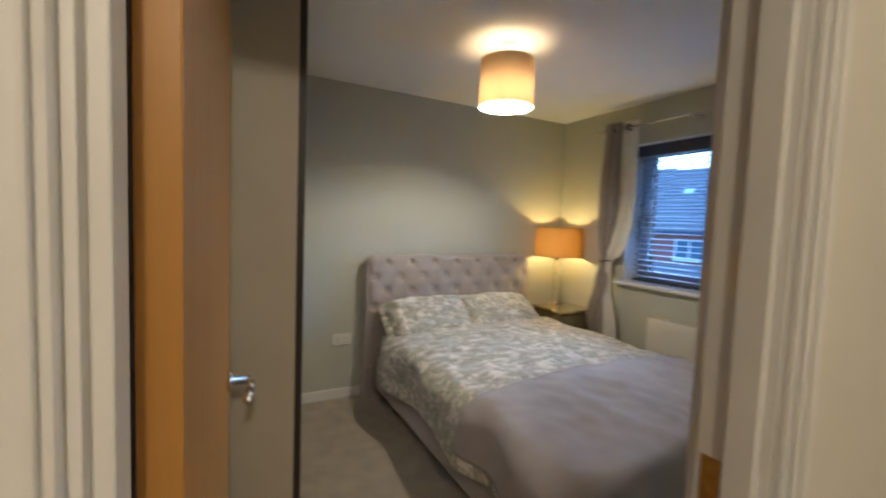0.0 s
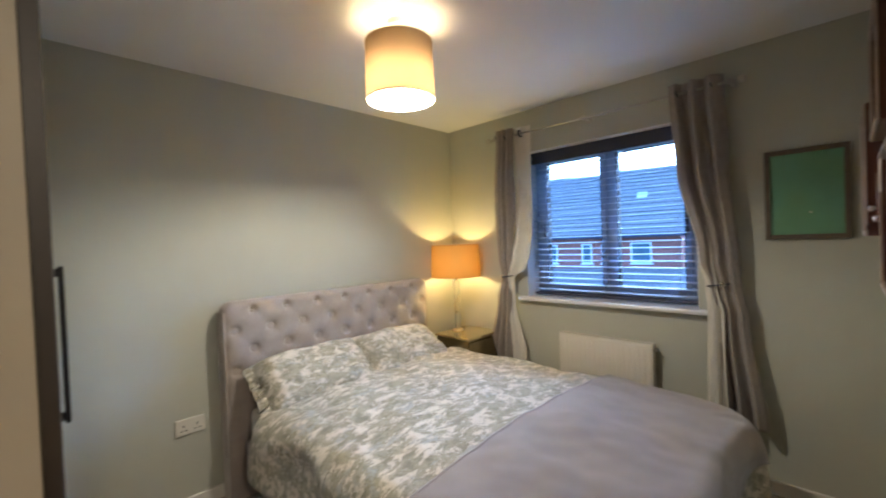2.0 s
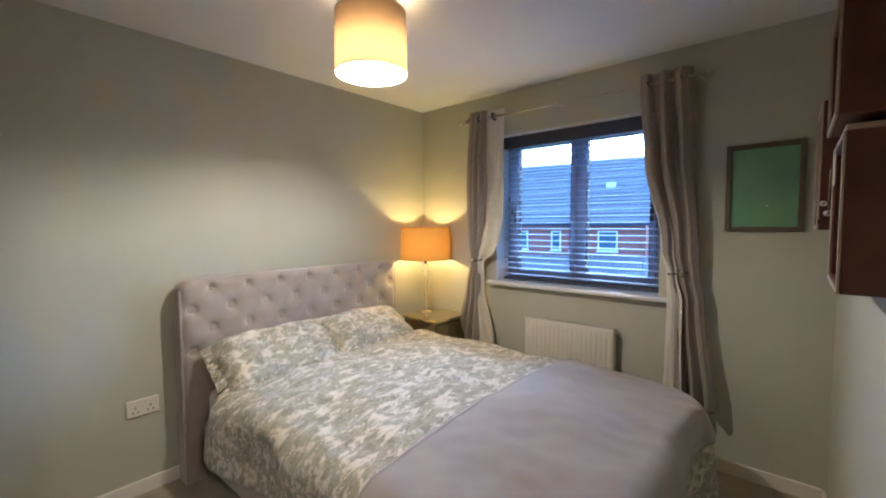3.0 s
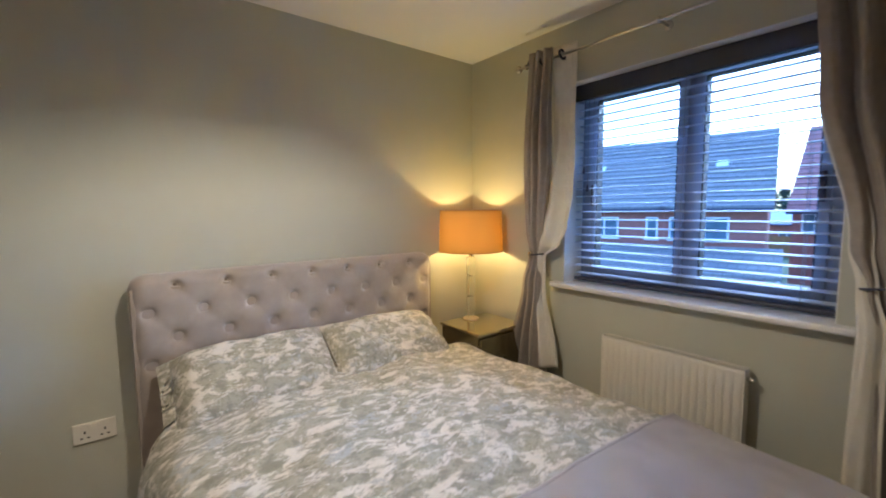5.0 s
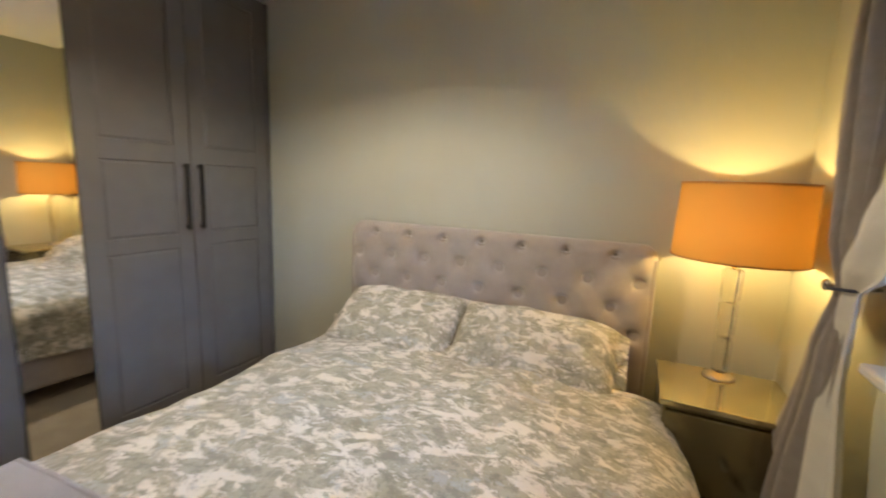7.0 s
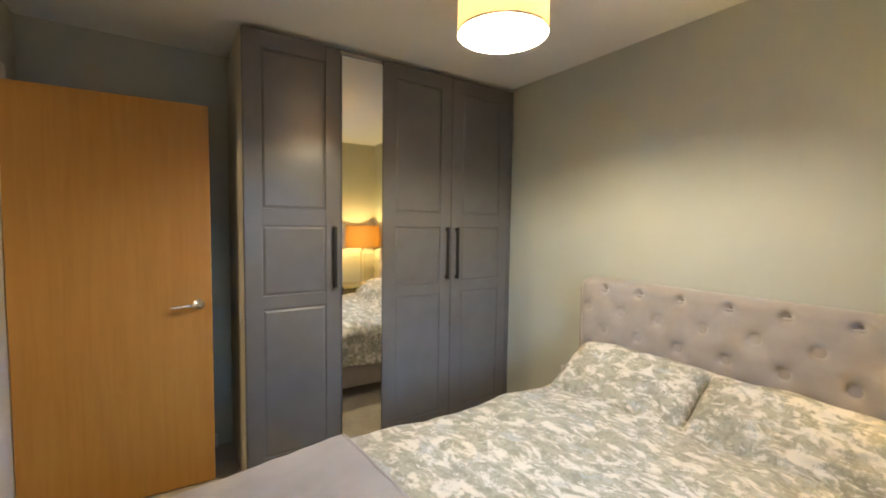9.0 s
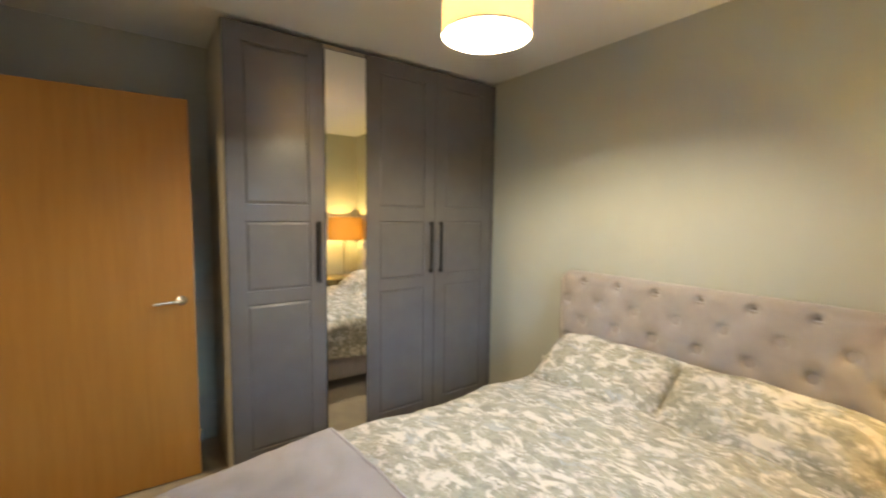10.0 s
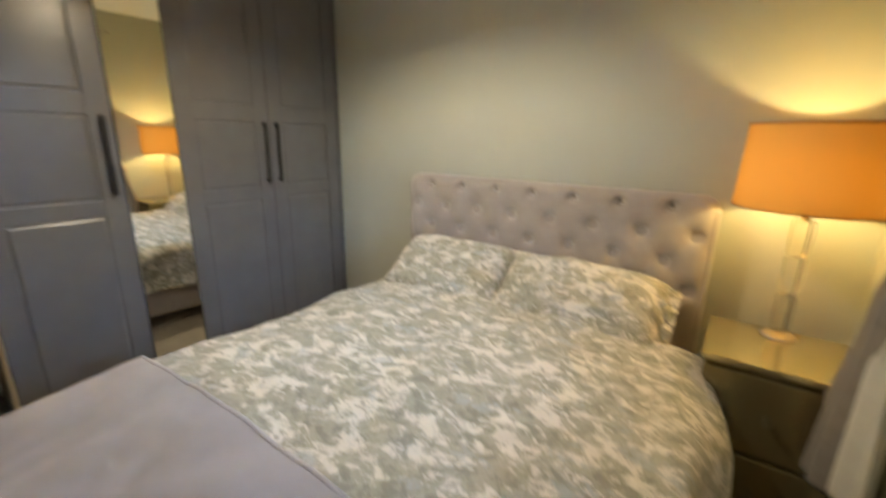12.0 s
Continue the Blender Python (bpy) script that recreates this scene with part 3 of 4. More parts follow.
# ---------- curtains ----------
pole = thing("curtain_pole", (-0.1, -1.36, 2.205), "slim brushed nickel curtain pole with ball finials", "curtain pole")
part("pole", rod((-0.1, -2.19, 2.203), (-0.1, -0.54, 2.205), 0.0075), "nickel", pole, smooth=True)
for y in (-2.205, -0.524):
    part("finial", ball((-0.1, y, 2.205), 0.021), "nickel", pole, smooth=True)
for y in (-2.15, -1.33, -0.58):
    bm = rod((-0.1, y, 2.205), (-0.003, y, 2.205), 0.006)
    rod((-0.006, y, 2.205), (-0.0005, y, 2.205), 0.022, 16, bm)
    rod((-0.1, y - 0.008, 2.205), (-0.1, y + 0.008, 2.205), 0.0145, 16, bm)
    part("bracket", bm, "nickel", pole, smooth=True)


def drape(name, keys, mat, folds, seed, parent, xoff=0.0, label=""):
    """Cloth that hangs in folds; keys are rows of height, edge, other edge, fold depth, distance from the wall."""
    z1, z0 = keys[0][0], keys[-1][0]

    def fn(u, v):
        z = z1 + (z0 - z1) * v
        a, b, amp, xd = through_keys(keys, z)
        w = 2 * math.pi * folds * (u + 0.025 * math.sin(5 * v + seed))
        wave = math.sin(w) + 0.25 * math.sin(2.3 * w + seed)
        y = a + (b - a) * u + 0.15 * amp * math.cos(w)
        n = noise.noise(Vector((u * 5 + seed, v * 4, seed)))
        return Vector((-xd + xoff - amp * wave * 0.8 - 0.012 * n, y + 0.008 * n, z + (0.012 * math.sin(w * 0.5 + seed) if v > 0.985 else 0)))
    ob = part(name, sheet(fn, 84, 90), mat, parent, label, smooth=True)
    return thick(ob, 0.004)


left = thing("curtain", (-0.1, -0.65, 0.42), "taupe eyelet curtain with cream lining, tied back beside the lamp", "curtain", "window curtains")
drape("drape", [(2.26, -0.63, -0.775, 0.026, 0.11), (1.75, -0.605, -0.77, 0.032, 0.115), (1.25, -0.60, -0.71, 0.024, 0.10), (1.12, -0.60, -0.69, 0.014, 0.08), (0.95, -0.565, -0.70, 0.024, 0.095), (0.42, -0.47, -0.735, 0.046, 0.10)], "curtain", 3.0, 1.3, left)
drape("lining", [(2.26, -0.765, -0.905, 0.012, 0.075), (1.75, -0.755, -0.885, 0.016, 0.048), (1.45, -0.72, -0.875, 0.022, 0.045), (1.28, -0.69, -0.868, 0.030, 0.068), (1.18, -0.67, -0.825, 0.034, 0.074), (1.11, -0.665, -0.725, 0.014, 0.075), (0.95, -0.66, -0.727, 0.016, 0.077), (0.46, -0.685, -0.825, 0.028, 0.082)], "lining", 1.0, 4.1, left, 0.0, "cream curtain lining")
right = thing("curtain", (-0.1, -2.1, 0.36), "taupe eyelet curtain with cream lining, tied back beside the picture", "curtain", "window curtains")
drape("drape", [(2.26, -1.862, -2.12, 0.03, 0.105), (1.8, -1.895, -2.135, 0.034, 0.105), (1.25, -1.995, -2.170, 0.024, 0.09), (1.11, -2.03, -2.175, 0.018, 0.08), (0.95, -2.05, -2.205, 0.024, 0.085), (0.36, -2.085, -2.285, 0.036, 0.095)], "curtain", 2.7, 2.2, right)
drape("lining", [(2.26, -1.855, -1.90, 0.006, 0.085), (1.8, -1.885, -1.94, 0.008, 0.085), (1.25, -1.985, -2.045, 0.012, 0.085), (1.11, -2.015, -2.065, 0.008, 0.092), (0.95, -2.03, -2.105, 0.014, 0.112), (0.40, -2.02, -2.115, 0.016, 0.135)], "lining", 1.0, 0.6, right, 0.0, "cream curtain lining")
for cur, ys in ((left, (-0.62, -0.70, -0.83)), (right, (-1.90, -1.98, -2.07))):
    for y in ys:
        bm = lathe([(0.019, -0.004), (0.030, -0.004), (0.030, 0.004), (0.019, 0.004), (0.019, -0.004)], (0, 0, 0), 20)
        placed(bm, Matrix.Translation((-0.1, y, 2.205)) @ Matrix.Rotation(radians(78), 4, "X"))
        part("eyelet", bm, "rail", cur, "dark metal eyelet ring", smooth=True)
for cur, y0, y1 in ((left, -0.598, -0.705), (right, -2.014, -2.125)):
    def band(u, v, y0=y0, y1=y1):
        w = 2 * math.pi * u
        return Vector((-0.078 - 0.036 * math.cos(w), (y0 + y1) / 2 + (y1 - y0) / 2 * 1.02 * math.sin(w), 1.115 + 0.008 * (v - 0.5) + 0.008 * math.sin(w)))
    thick(part("tieback", sheet(band, 40, 2), "rail", cur, "thin dark tieback band", smooth=True), 0.003)
    yk = -0.632 if cur is left else y1 + 0.03
    bm = rod((-0.001, yk, 1.12), (-0.105, yk, 1.12), 0.005)
    ball((-0.108, yk, 1.12), 0.015, bm, (0.7, 1, 1))
    part("holdback_knob", bm, "chrome", cur, "chrome holdback knob", smooth=True)

# ---------- wardrobe ----------
WX = -2.735
wardrobe = thing("wardrobe", (-3.03, -1.0, 0), "tall grey panelled wardrobe with a narrow mirror door", "wardrobe")
WT = 2.375
for name, dims in (
        ("side_panel", (XL + 0.002, WX - 0.0225, -1.814, -1.796, 0, WT)), ("side_panel", (XL + 0.002, WX - 0.03, -0.05, -0.03, 0, WT)),
        ("top_panel", (XL + 0.002, WX - 0.03, -1.796, -0.05, WT - 0.02, WT)), ("base_panel", (XL + 0.002, WX - 0.03, -1.796, -0.05, 0.04, 0.06)),
        ("back_panel", (XL + 0.002, XL + 0.012, -1.796, -0.05, 0.06, WT - 0.02)), ("divider", (XL + 0.3, WX - 0.06, -1.07, -1.05, 0.06, WT - 0.02))):
    part(name, boxes(dims), "carcass", wardrobe, "beige-grey carcass panel")
part("plinth", boxes((WX - 0.06, WX - 0.045, -1.796, -0.05, 0, 0.06)), "grey", wardrobe)
part("filler", boxes((WX - 0.04, WX - 0.02, -0.029, -0.001, 0.1, WT)), "grey", wardrobe)


def panel_door(y0, y1, handle_y, name="door"):
    """Framed door: stiles and rails round three recessed panels, each with a raised bevel."""
    z0, z1 = 0.065, WT - 0.008
    s = 0.084
    x1, x0 = WX, WX - 0.02
    rows = ((0.15, 0.95), (1.02, 1.39), (1.478, z1 - 0.085))
    d = part(name, boxes((x0, x0 + 0.004, y0 + 0.001, y1 - 0.001, z0 + 0.001, z1 - 0.001)), "grey", wardrobe)
    for ya, yb in ((y0, y0 + s), (y1 - s, y1)):
        part("stile", boxes((x0 - 0.001, x1, ya, yb, z0, z1), bevel=0.0018), "grey", d)
    zz = [z0] + [z for r in rows for z in r] + [z1]
    for a, b in zip(zz[::2], zz[1::2]):
        part("rail", boxes((x0 - 0.001, x1 - 0.0003, y0 + s, y1 - s, a, b), bevel=0.0012), "grey", d)
    for a, b in rows:
        ya, yb = y0 + s - 0.002, y1 - s + 0.002
        pm = bmesh.new()
        loops = []
        for inset, x in ((0.0, x1 - 0.002), (0.003, x1 - 0.007), (0.007, x1 - 0.007), (0.018, x1 - 0.0022), (0.04, x1 - 0.0022)):
            loops.append([pm.verts.new(c) for c in ((x, ya + inset, a + inset), (x, yb - inset, a + inset), (x, yb - inset, b - inset), (x, ya + inset, b - inset))])
        for p, q in zip(loops, loops[1:]):
            for k in range(4):
                pm.faces.new((p[k], p[(k + 1) % 4], q[(k + 1) % 4], q[k]))
        pm.faces.new(loops[-1])
        part("panel", pm, "grey", d)
    for ya in (y0 - 0.001, y1):
        part("edge_band", boxes((x0 - 0.001, x1 - 0.0015, ya, ya + 0.001, z0 + 0.001, z1 - 0.001)), "edge", d, "dark edge band")
    if handle_y is not None:
        hm = boxes((WX + 0.022, WX + 0.032, handle_y - 0.0095, handle_y + 0.0095, 1.045, 1.39), (WX, WX + 0.024, handle_y - 0.006, handle_y + 0.006, 1.05, 1.068), (WX, WX + 0.024, handle_y - 0.006, handle_y + 0.006, 1.367, 1.385), bevel=0.002)
        part("handle", hm, "black", d, "black bar handle")
    return d


panel_door(-1.812, -1.313, -1.352)
panel_door(-1.052, -0.554, -0.591)
panel_door(-0.550, -0.052, -0.513)
# the mirror door stands a few millimetres ajar
AJAR = Matrix.Translation((WX - 0.006, -1.309, 0)) @ Matrix.Rotation(radians(-0.9), 4, "Z") @ Matrix.Translation((0.006 - WX, 1.309, 0))
mdoor = part("mirror_door", placed(boxes((WX - 0.024, WX - 0.006, -1.309, -1.056, 0.065, WT - 0.03)), AJAR), "rail", wardrobe, "narrow mirror door")
part("mirror", placed(boxes((WX - 0.0058, WX - 0.002, -1.304, -1.058, 0.07, WT - 0.035)), AJAR), "mirror", mdoor, "full-height mirror glass")

# ---------- bed ----------
BX0, BX1, BY_F, BCX = -1.93, -0.55, -2.24, -1.2415
bed = thing("bed", (BCX, -1.1, 0), "double bed with buttoned mink velvet headboard", "bed")
part("base", boxes((BX0, BX1, BY_F, -0.14, 0.09, 0.34), bevel=0.025), "velvet", bed, smooth=False)
part("mattress", boxes((BX0 + 0.02, BX1 - 0.02, BY_F + 0.02, -0.15, 0.341, 0.52), bevel=0.05), "lining", bed, "white mattress")
for x in (BX0 + 0.1, BX1 - 0.1):
    for y in (BY_F + 0.1, -0.3):
        part("leg", lathe([(0, 0), (0.022, 0), (0.03, 0.092), (0, 0.092)], (x, y, 0), 14), "rail", bed, smooth=True)
HX_0, HX_1, HZ = -2.015, -0.468, 1.12
S_ = 0.2022
BUTTONS = [(BCX + (k - 3) * S_, 1.068) for k in range(7)] + [(BCX + (k - 3.5) * S_, 0.954) for k in range(8)] + [(BCX + (k - 3) * S_, 0.84) for k in range(7)] + [(BCX + (k - 3.5) * S_, 0.726) for k in range(8)]


def tuft(x, z):
    """How deep the padding is pulled in at a place on the headboard."""
    r = min((x - bx) ** 2 + ((z - bz) * 1.0) ** 2 for bx, bz in BUTTONS)
    d = 0.030 * math.exp(-r / 0.019 ** 2) + 0.015 * math.exp(-r / 0.048 ** 2)
    a = (x - BCX) / S_
    b = (z - 0.954) / 0.114
    if 0.70 < z < 1.075:
        p, q = (a + 0.5 + b / 2), (a + 0.5 - b / 2)
        l = min(abs(p - round(p)), abs(q - round(q)))
        d += 0.0016 * math.exp(-(l / 0.08) ** 2)
    elif z >= 1.068:
        p = a - round(a)
        d += 0.0015 * math.exp(-(p / 0.06) ** 2) * max(0, 1 - (z - 1.068) / 0.05)
    return d


def head_fn(u, v):
    # v runs from the foot of the front, over the rolled top, and down the back
    front, roll = 0.80, 0.14
    if v < front:
        z, y, pull = 0.25 + (HZ - 0.05 - 0.25) * v / front, -0.148, 1.0
    elif v < front + roll:
        w = (v - front) / roll * math.pi
        z, y, pull = HZ - 0.05 + 0.05 * math.sin(w), -0.083 - 0.065 * math.cos(w), max(0, math.cos(w))
    else:
        z, y, pull = HZ - 0.05 - (HZ - 0.3) * (v - front - roll) / (1 - front - roll), -0.018, 0.0
    x = HX_0 + (HX_1 - HX_0) * u
    e = min(x - HX_0, HX_1 - x)
    if e < 0.07:
        k = 1 - math.sqrt(max(0, 1 - (1 - e / 0.07) ** 2))
        y += (-0.083 - y) * k * 0.95
        if z > HZ - 0.10:
            z -= 0.06 * k * (z - HZ + 0.10) / 0.10
    return Vector((x, y + pull * tuft(x, z) * (1 if v < front + roll / 2 else 0.3), z))


bm = sheet(head_fn, 190, 150)
part("headboard", bm, "velvet", bed, "buttoned mink velvet headboard", smooth=True)
part("headboard_core", boxes((HX_0 + 0.006, HX_1 - 0.006, -0.125, -0.02, 0.0, HZ - 0.06)), "velvet", bed)
for bx, bz in BUTTONS:
    part("button", ball((bx, -0.104, bz), 0.0095, None, (1, 0.5, 1)), "button", bed, smooth=True)


def roll_over(s, top, rad, flare):
    """A place along a sheet that lies flat and then turns down over an edge: how far past the edge, and how far down."""
    arc = math.pi / 2 * rad
    if s <= 0:
        return s, 0.0
    if s < arc:
        return rad * math.sin(s / rad), rad * (1 - math.cos(s / rad))
    return rad + flare * (s - arc), rad + (s - arc)


def cover_fn(x_left, x_right, drop_l, drop_r, y_head, y_foot, drop_f, z_top, seed, lift, ripple, rad=0.09, corner=0.05):
    """Cloth over the bed: flat on top, turning down round an edge with rounded corners at the foot."""
    half = (x_left + x_right) / 2
    wl = (x_right - x_left) / 2 - rad
    yf = y_foot + rad

    def fn(u, v):
        sx = -(wl + rad + drop_l) + (2 * wl + 2 * rad + drop_l + drop_r) * u
        sy = y_head + (yf - rad - drop_f - y_head) * v
        # nearest place on the flat part
        qx, qy = abs(sx) - (wl - corner), (yf + corner) - sy
        if qx > 0 and qy > 0:
            r = math.hypot(qx, qy)
            nx, ny = qx / max(r, 1e-6), qy / max(r, 1e-6)
            d = r - corner
            bx, by = wl - corner + corner * nx, yf + corner - corner * ny
        elif qx - corner > qy - corner:
            d, nx, ny, bx, by = qx - corner, 1.0, 0.0, wl, sy
        else:
            d, nx, ny, bx, by = qy - corner, 0.0, 1.0, abs(sx), yf
        sg = 1 if sx >= 0 else -1
        n1 = noise.noise(Vector((sx * 1.9 + seed, sy * 1.9, 0.3)))
        n2 = noise.noise(Vector((sx * 5.5 + seed, sy * 4.2 + seed, 1.7)))
        n3 = noise.noise(Vector((sx * 13 + 2 * n1, sy * 11 + seed, 3.1)))
        dz = ripple * (0.6 * n1 + 0.55 * n2 + 0.28 * n3)
        if d <= 0:
            x, y, drop, k = sx, sy, 0.0, 0.0
        else:
            o, drop = roll_over(d, z_top, rad, 0.10)
            k = min(1.0, drop / 0.12)
            along = sy if nx > ny else sx
            o += k * ripple * 1.3 * math.sin(9 * along + 3 * n1 + seed) + lift
            x, y = sg * (bx + nx * o), by - ny * o
        crown = 0.062 * max(0, 1 - (sx / (wl + rad)) ** 2) * (1 - k)
        sink = 0.045 * ease((-sy - 1.5) / 0.8)
        return Vector((half + x, y, max(0.05, z_top + crown + dz * (1 - 0.6 * k) - drop + lift - sink)))
    return fn


duvet = thing("duvet", (BCX, -1.2, 0.56), "sage and grey woodland print duvet spread over the bed", "duvet")
on_bed = cover_fn(-1.985, -0.358, 0.25, 0.36, -0.42, -2.285, 0.36, 0.577, 2.0, 0.0, 0.032, 0.09, 0.13)
thick(part("cover", sheet(on_bed, 130, 150), "toile", duvet, smooth=True), 0.016)
throw = thing("throw", (BCX, -1.85, 0.6), "plain lilac-grey fleece throw across the foot of the bed", "throw")
over = cover_fn(-1.985, -0.355, 0.19, 0.12, -1.585, -2.285, 0.12, 0.577, 2.0, 0.018, 0.024, 0.09, 0.13)
thick(part("cloth", sheet(over, 110, 60), "throw", throw, smooth=True), 0.008)


def edge_strip(fn, v0, v1, up):
    """A narrow turned-over band along one edge of a cloth."""
    return sheet(lambda u, v: fn(u, v0 + (v1 - v0) * v) + Vector((0, 0, up)), 110, 2)


thick(part("hem", edge_strip(on_bed, 0.0, 0.016, 0.004), "toile", duvet, smooth=True), 0.006)
thick(part("hem", edge_strip(over, 0.0, 0.014, 0.0012), "throw", throw, "stitched fleece hem", smooth=True), 0.002)


def pillow(cx, cy, cz, tilt, spin, lean, seed, wide, sag, label):
    """Soft cushion with a seam, pinched corners and creases."""
    p = thing("pillow", (cx, cy, cz), label, "pillow", "bed pillows")
    w, h, t = wide / 2, 0.190, 0.084
    m = Matrix.Translation((cx, cy, cz)) @ Matrix.Rotation(radians(spin), 4, "Z") @ Matrix.Rotation(radians(lean), 4, "Y") @ Matrix.Rotation(radians(tilt), 4, "X")
    bm = bmesh.new()
    for side in (1, -1):
        def fn(u, v, side=side):
            a, b = 2 * u - 1, 2 * v - 1
            ae = min(1.0, max(0.0, sag * a) / 0.86 if sag * a > 0 else abs(a))  # the open end is a flat flap
            f = max(0.0, (1 - ae ** 4.2) * (1 - abs(b) ** 3.0)) ** 0.55
            edge = 1 - 0.045 * (1 - abs(b)) * abs(a) ** 6
            n = noise.noise(Vector((a * 2.2 + seed, b * 2.0, side * 3 + seed)))
            n2 = noise.noise(Vector((a * 6 + seed, b * 6, side + seed)))
            px = a * w * (1 - 0.012 * (1 - b * b))
            py = b * h * (1 - 0.06 * (1 - a * a) * 0.5)
            end = max(0.0, sag * a - 0.55) / 0.45
            crease = 0.010 * end * math.sin(b * 14 + 4 * n + seed)
            return m @ Vector((px - sag * 0.02 * end, py - 0.02 * end, side * t * f * (1 + 0.22 * n) + 0.012 * n2 * f + 0.012 * n * (1 - f) - 0.045 * end * end + crease))
        sheet(fn, 46, 36, bm)
    bmesh.ops.remove_doubles(bm, verts=bm.verts, dist=0.0008)
    part("pillowcase", bm, "toile", p, smooth=True)
    return p


pillow(-1.606, -0.352, 0.677, 35, -1, -1, 5.0, 0.715, -1, "sage and grey woodland print pillow against the headboard")
pillow(-0.884, -0.350, 0.678, 34, 2, 1.0, 9.0, 0.735, 1, "sage and grey woodland print pillow beside the lamp")

# ---------- bedside table and lamp ----------
table = thing("bedside_table", (-0.25, -0.38, 0), "champagne mirrored bedside table under the lamp", "bedside table")
TX0, TX1, TY0, TY1, TZ = -0.44, -0.04, -0.54, -0.175, 0.668
part("top", boxes((TX0, TX1, TY0, TY1, TZ - 0.018, TZ), bevel=0.003), "champagne", table)
# carcass, drawers and legs take a darker tone than the top
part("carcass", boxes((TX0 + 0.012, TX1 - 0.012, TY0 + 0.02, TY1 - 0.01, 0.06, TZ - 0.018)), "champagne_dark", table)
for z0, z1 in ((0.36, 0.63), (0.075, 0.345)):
    dr = part("drawer", boxes((TX0 + 0.02, TX1 - 0.02, TY0 + 0.006, TY0 + 0.02, z0, z1), bevel=0.005), "champagne_dark", table, "darker champagne mirrored drawer front")
    part("knob", ball(((TX0 + TX1) / 2, TY0 - 0.012, (z0 + z1) / 2), 0.014), "crystal", dr, "clear crystal knob", smooth=True)
for x in (TX0 + 0.03, TX1 - 0.03):
    for y in (TY0 + 0.035, TY1 - 0.03):
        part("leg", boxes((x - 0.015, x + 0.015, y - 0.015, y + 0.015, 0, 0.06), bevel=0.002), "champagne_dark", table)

lamp = thing("table_lamp", LAMP, "lit table lamp with orange drum shade on a crystal column", "table lamp")
# the glass foot is drawn in metal to stand in for its bright highlight
part("base", lathe([(0, 0), (0.052, 0), (0.053, 0.004), (0.046, 0.010), (0.022, 0.022), (0, 0.022)], LAMP, 32), "nickel", lamp, "clear glass foot, drawn in metal for its highlight", smooth=True)
z = 0.022
for r, hgt in ((0.026, 0.135), (0.028, 0.135), (0.030, 0.125)):
    part("column", lathe([(0, z), (r * 0.85, z), (r, z + 0.008), (r * 1.06, z + hgt - 0.014), (r * 0.85, z + hgt - 0.006), (0, z + hgt - 0.006)], LAMP, 6), "crystal", lamp, "faceted clear crystal column")
    z += hgt
    part("collar", lathe([(0, z - 0.006), (0.009, z - 0.006), (0.011, z - 0.003), (0.009, z), (0, z)], LAMP, 20), "chrome", lamp, "chrome collar", smooth=True)
part("neck", lathe([(0, z), (0.010, z), (0.010, z + 0.03), (0.017, z + 0.034), (0.018, z + 0.08), (0, z + 0.08)], LAMP, 20), "chrome", lamp, "chrome neck", smooth=True)
# unseen base added and flared to dim the light below the shade
part("bulb_base_baffle", lathe([(0.012, 0.485), (0.018, 0.498), (0.029, 0.517), (0.028, 0.519), (0, 0.519)], LAMP, 20), "plastic", lamp, "unseen white bulb base, flared to block light downward", smooth=True)
part("bulb", lathe([(0, 0.5225), (0.024, 0.5225), (0.029, 0.538), (0.030, 0.552), (0.026, 0.572), (0.014, 0.586), (0, 0.589)], LAMP, 20), "lamp_bulb", lamp, smooth=True).visible_shadow = False
sh = part("shade", lathe([(0.207, 0.45), (0.198, 0.712)], LAMP, 64), "lamp_shade", lamp, "orange drum shade", smooth=True)
bm = lathe([(0.2055, 0.448), (0.2085, 0.448), (0.2085, 0.454), (0.2055, 0.454), (0.2055, 0.448)], LAMP, 64)
part("shade_ring", bm, "lamp_trim", sh)
bm = lathe([(0.1965, 0.707), (0.2, 0.707), (0.2, 0.714), (0.1965, 0.714), (0.1965, 0.707)], LAMP, 64)
part("shade_ring", bm, "lamp_trim", sh)
bm = bmesh.new()
for k in range(3):
    a = k * 2 * math.pi / 3
    rod(LAMP + Vector((0.012 * math.cos(a), 0.012 * math.sin(a), 0.48)), LAMP + Vector((0.206 * math.cos(a), 0.205 * math.sin(a), 0.452)), 0.0018, 6, bm)
part("shade_spider", bm, "chrome", sh)

# ---------- ceiling pendant ----------
pend = thing("pendant_light", (PEND.x, PEND.y, H), "lit cream linen drum pendant on the ceiling", "ceiling light")
part("ceiling_rose", lathe([(0, 0.35), (0.05, 0.35), (0.048, 0.335), (0.03, 0.325), (0, 0.322)], PEND, 28), "white", pend, "white ceiling rose", smooth=True)
part("cord", rod(PEND + Vector((0, 0, 0.2)), PEND + Vector((0, 0, 0.33)), 0.0035), "white", pend, smooth=True)
part("lamp_holder", lathe([(0, 0.235), (0.016, 0.235), (0.02, 0.185), (0.02, 0.17), (0, 0.17)], PEND, 20), "white", pend, smooth=True)
part("bulb", lathe([(0.0325, 0.0875), (0.0352, 0.074), (0.0355, 0.064), (0.035, 0.043), (0.024, 0.028), (0.010, 0.021), (0, 0.020)], PEND, 20), "pend_bulb", pend, smooth=True).visible_shadow = False
# added disc, hidden in the shade, that keeps direct light off the ceiling
part("light_baffle", lathe([(0, 0.172), (0.016, 0.172), (0.030, 0.130), (0.0530, 0.100), (0.0520, 0.098), (0, 0.102)], PEND, 20), "white", pend, "unseen white baffle added above the bulb", smooth=True)
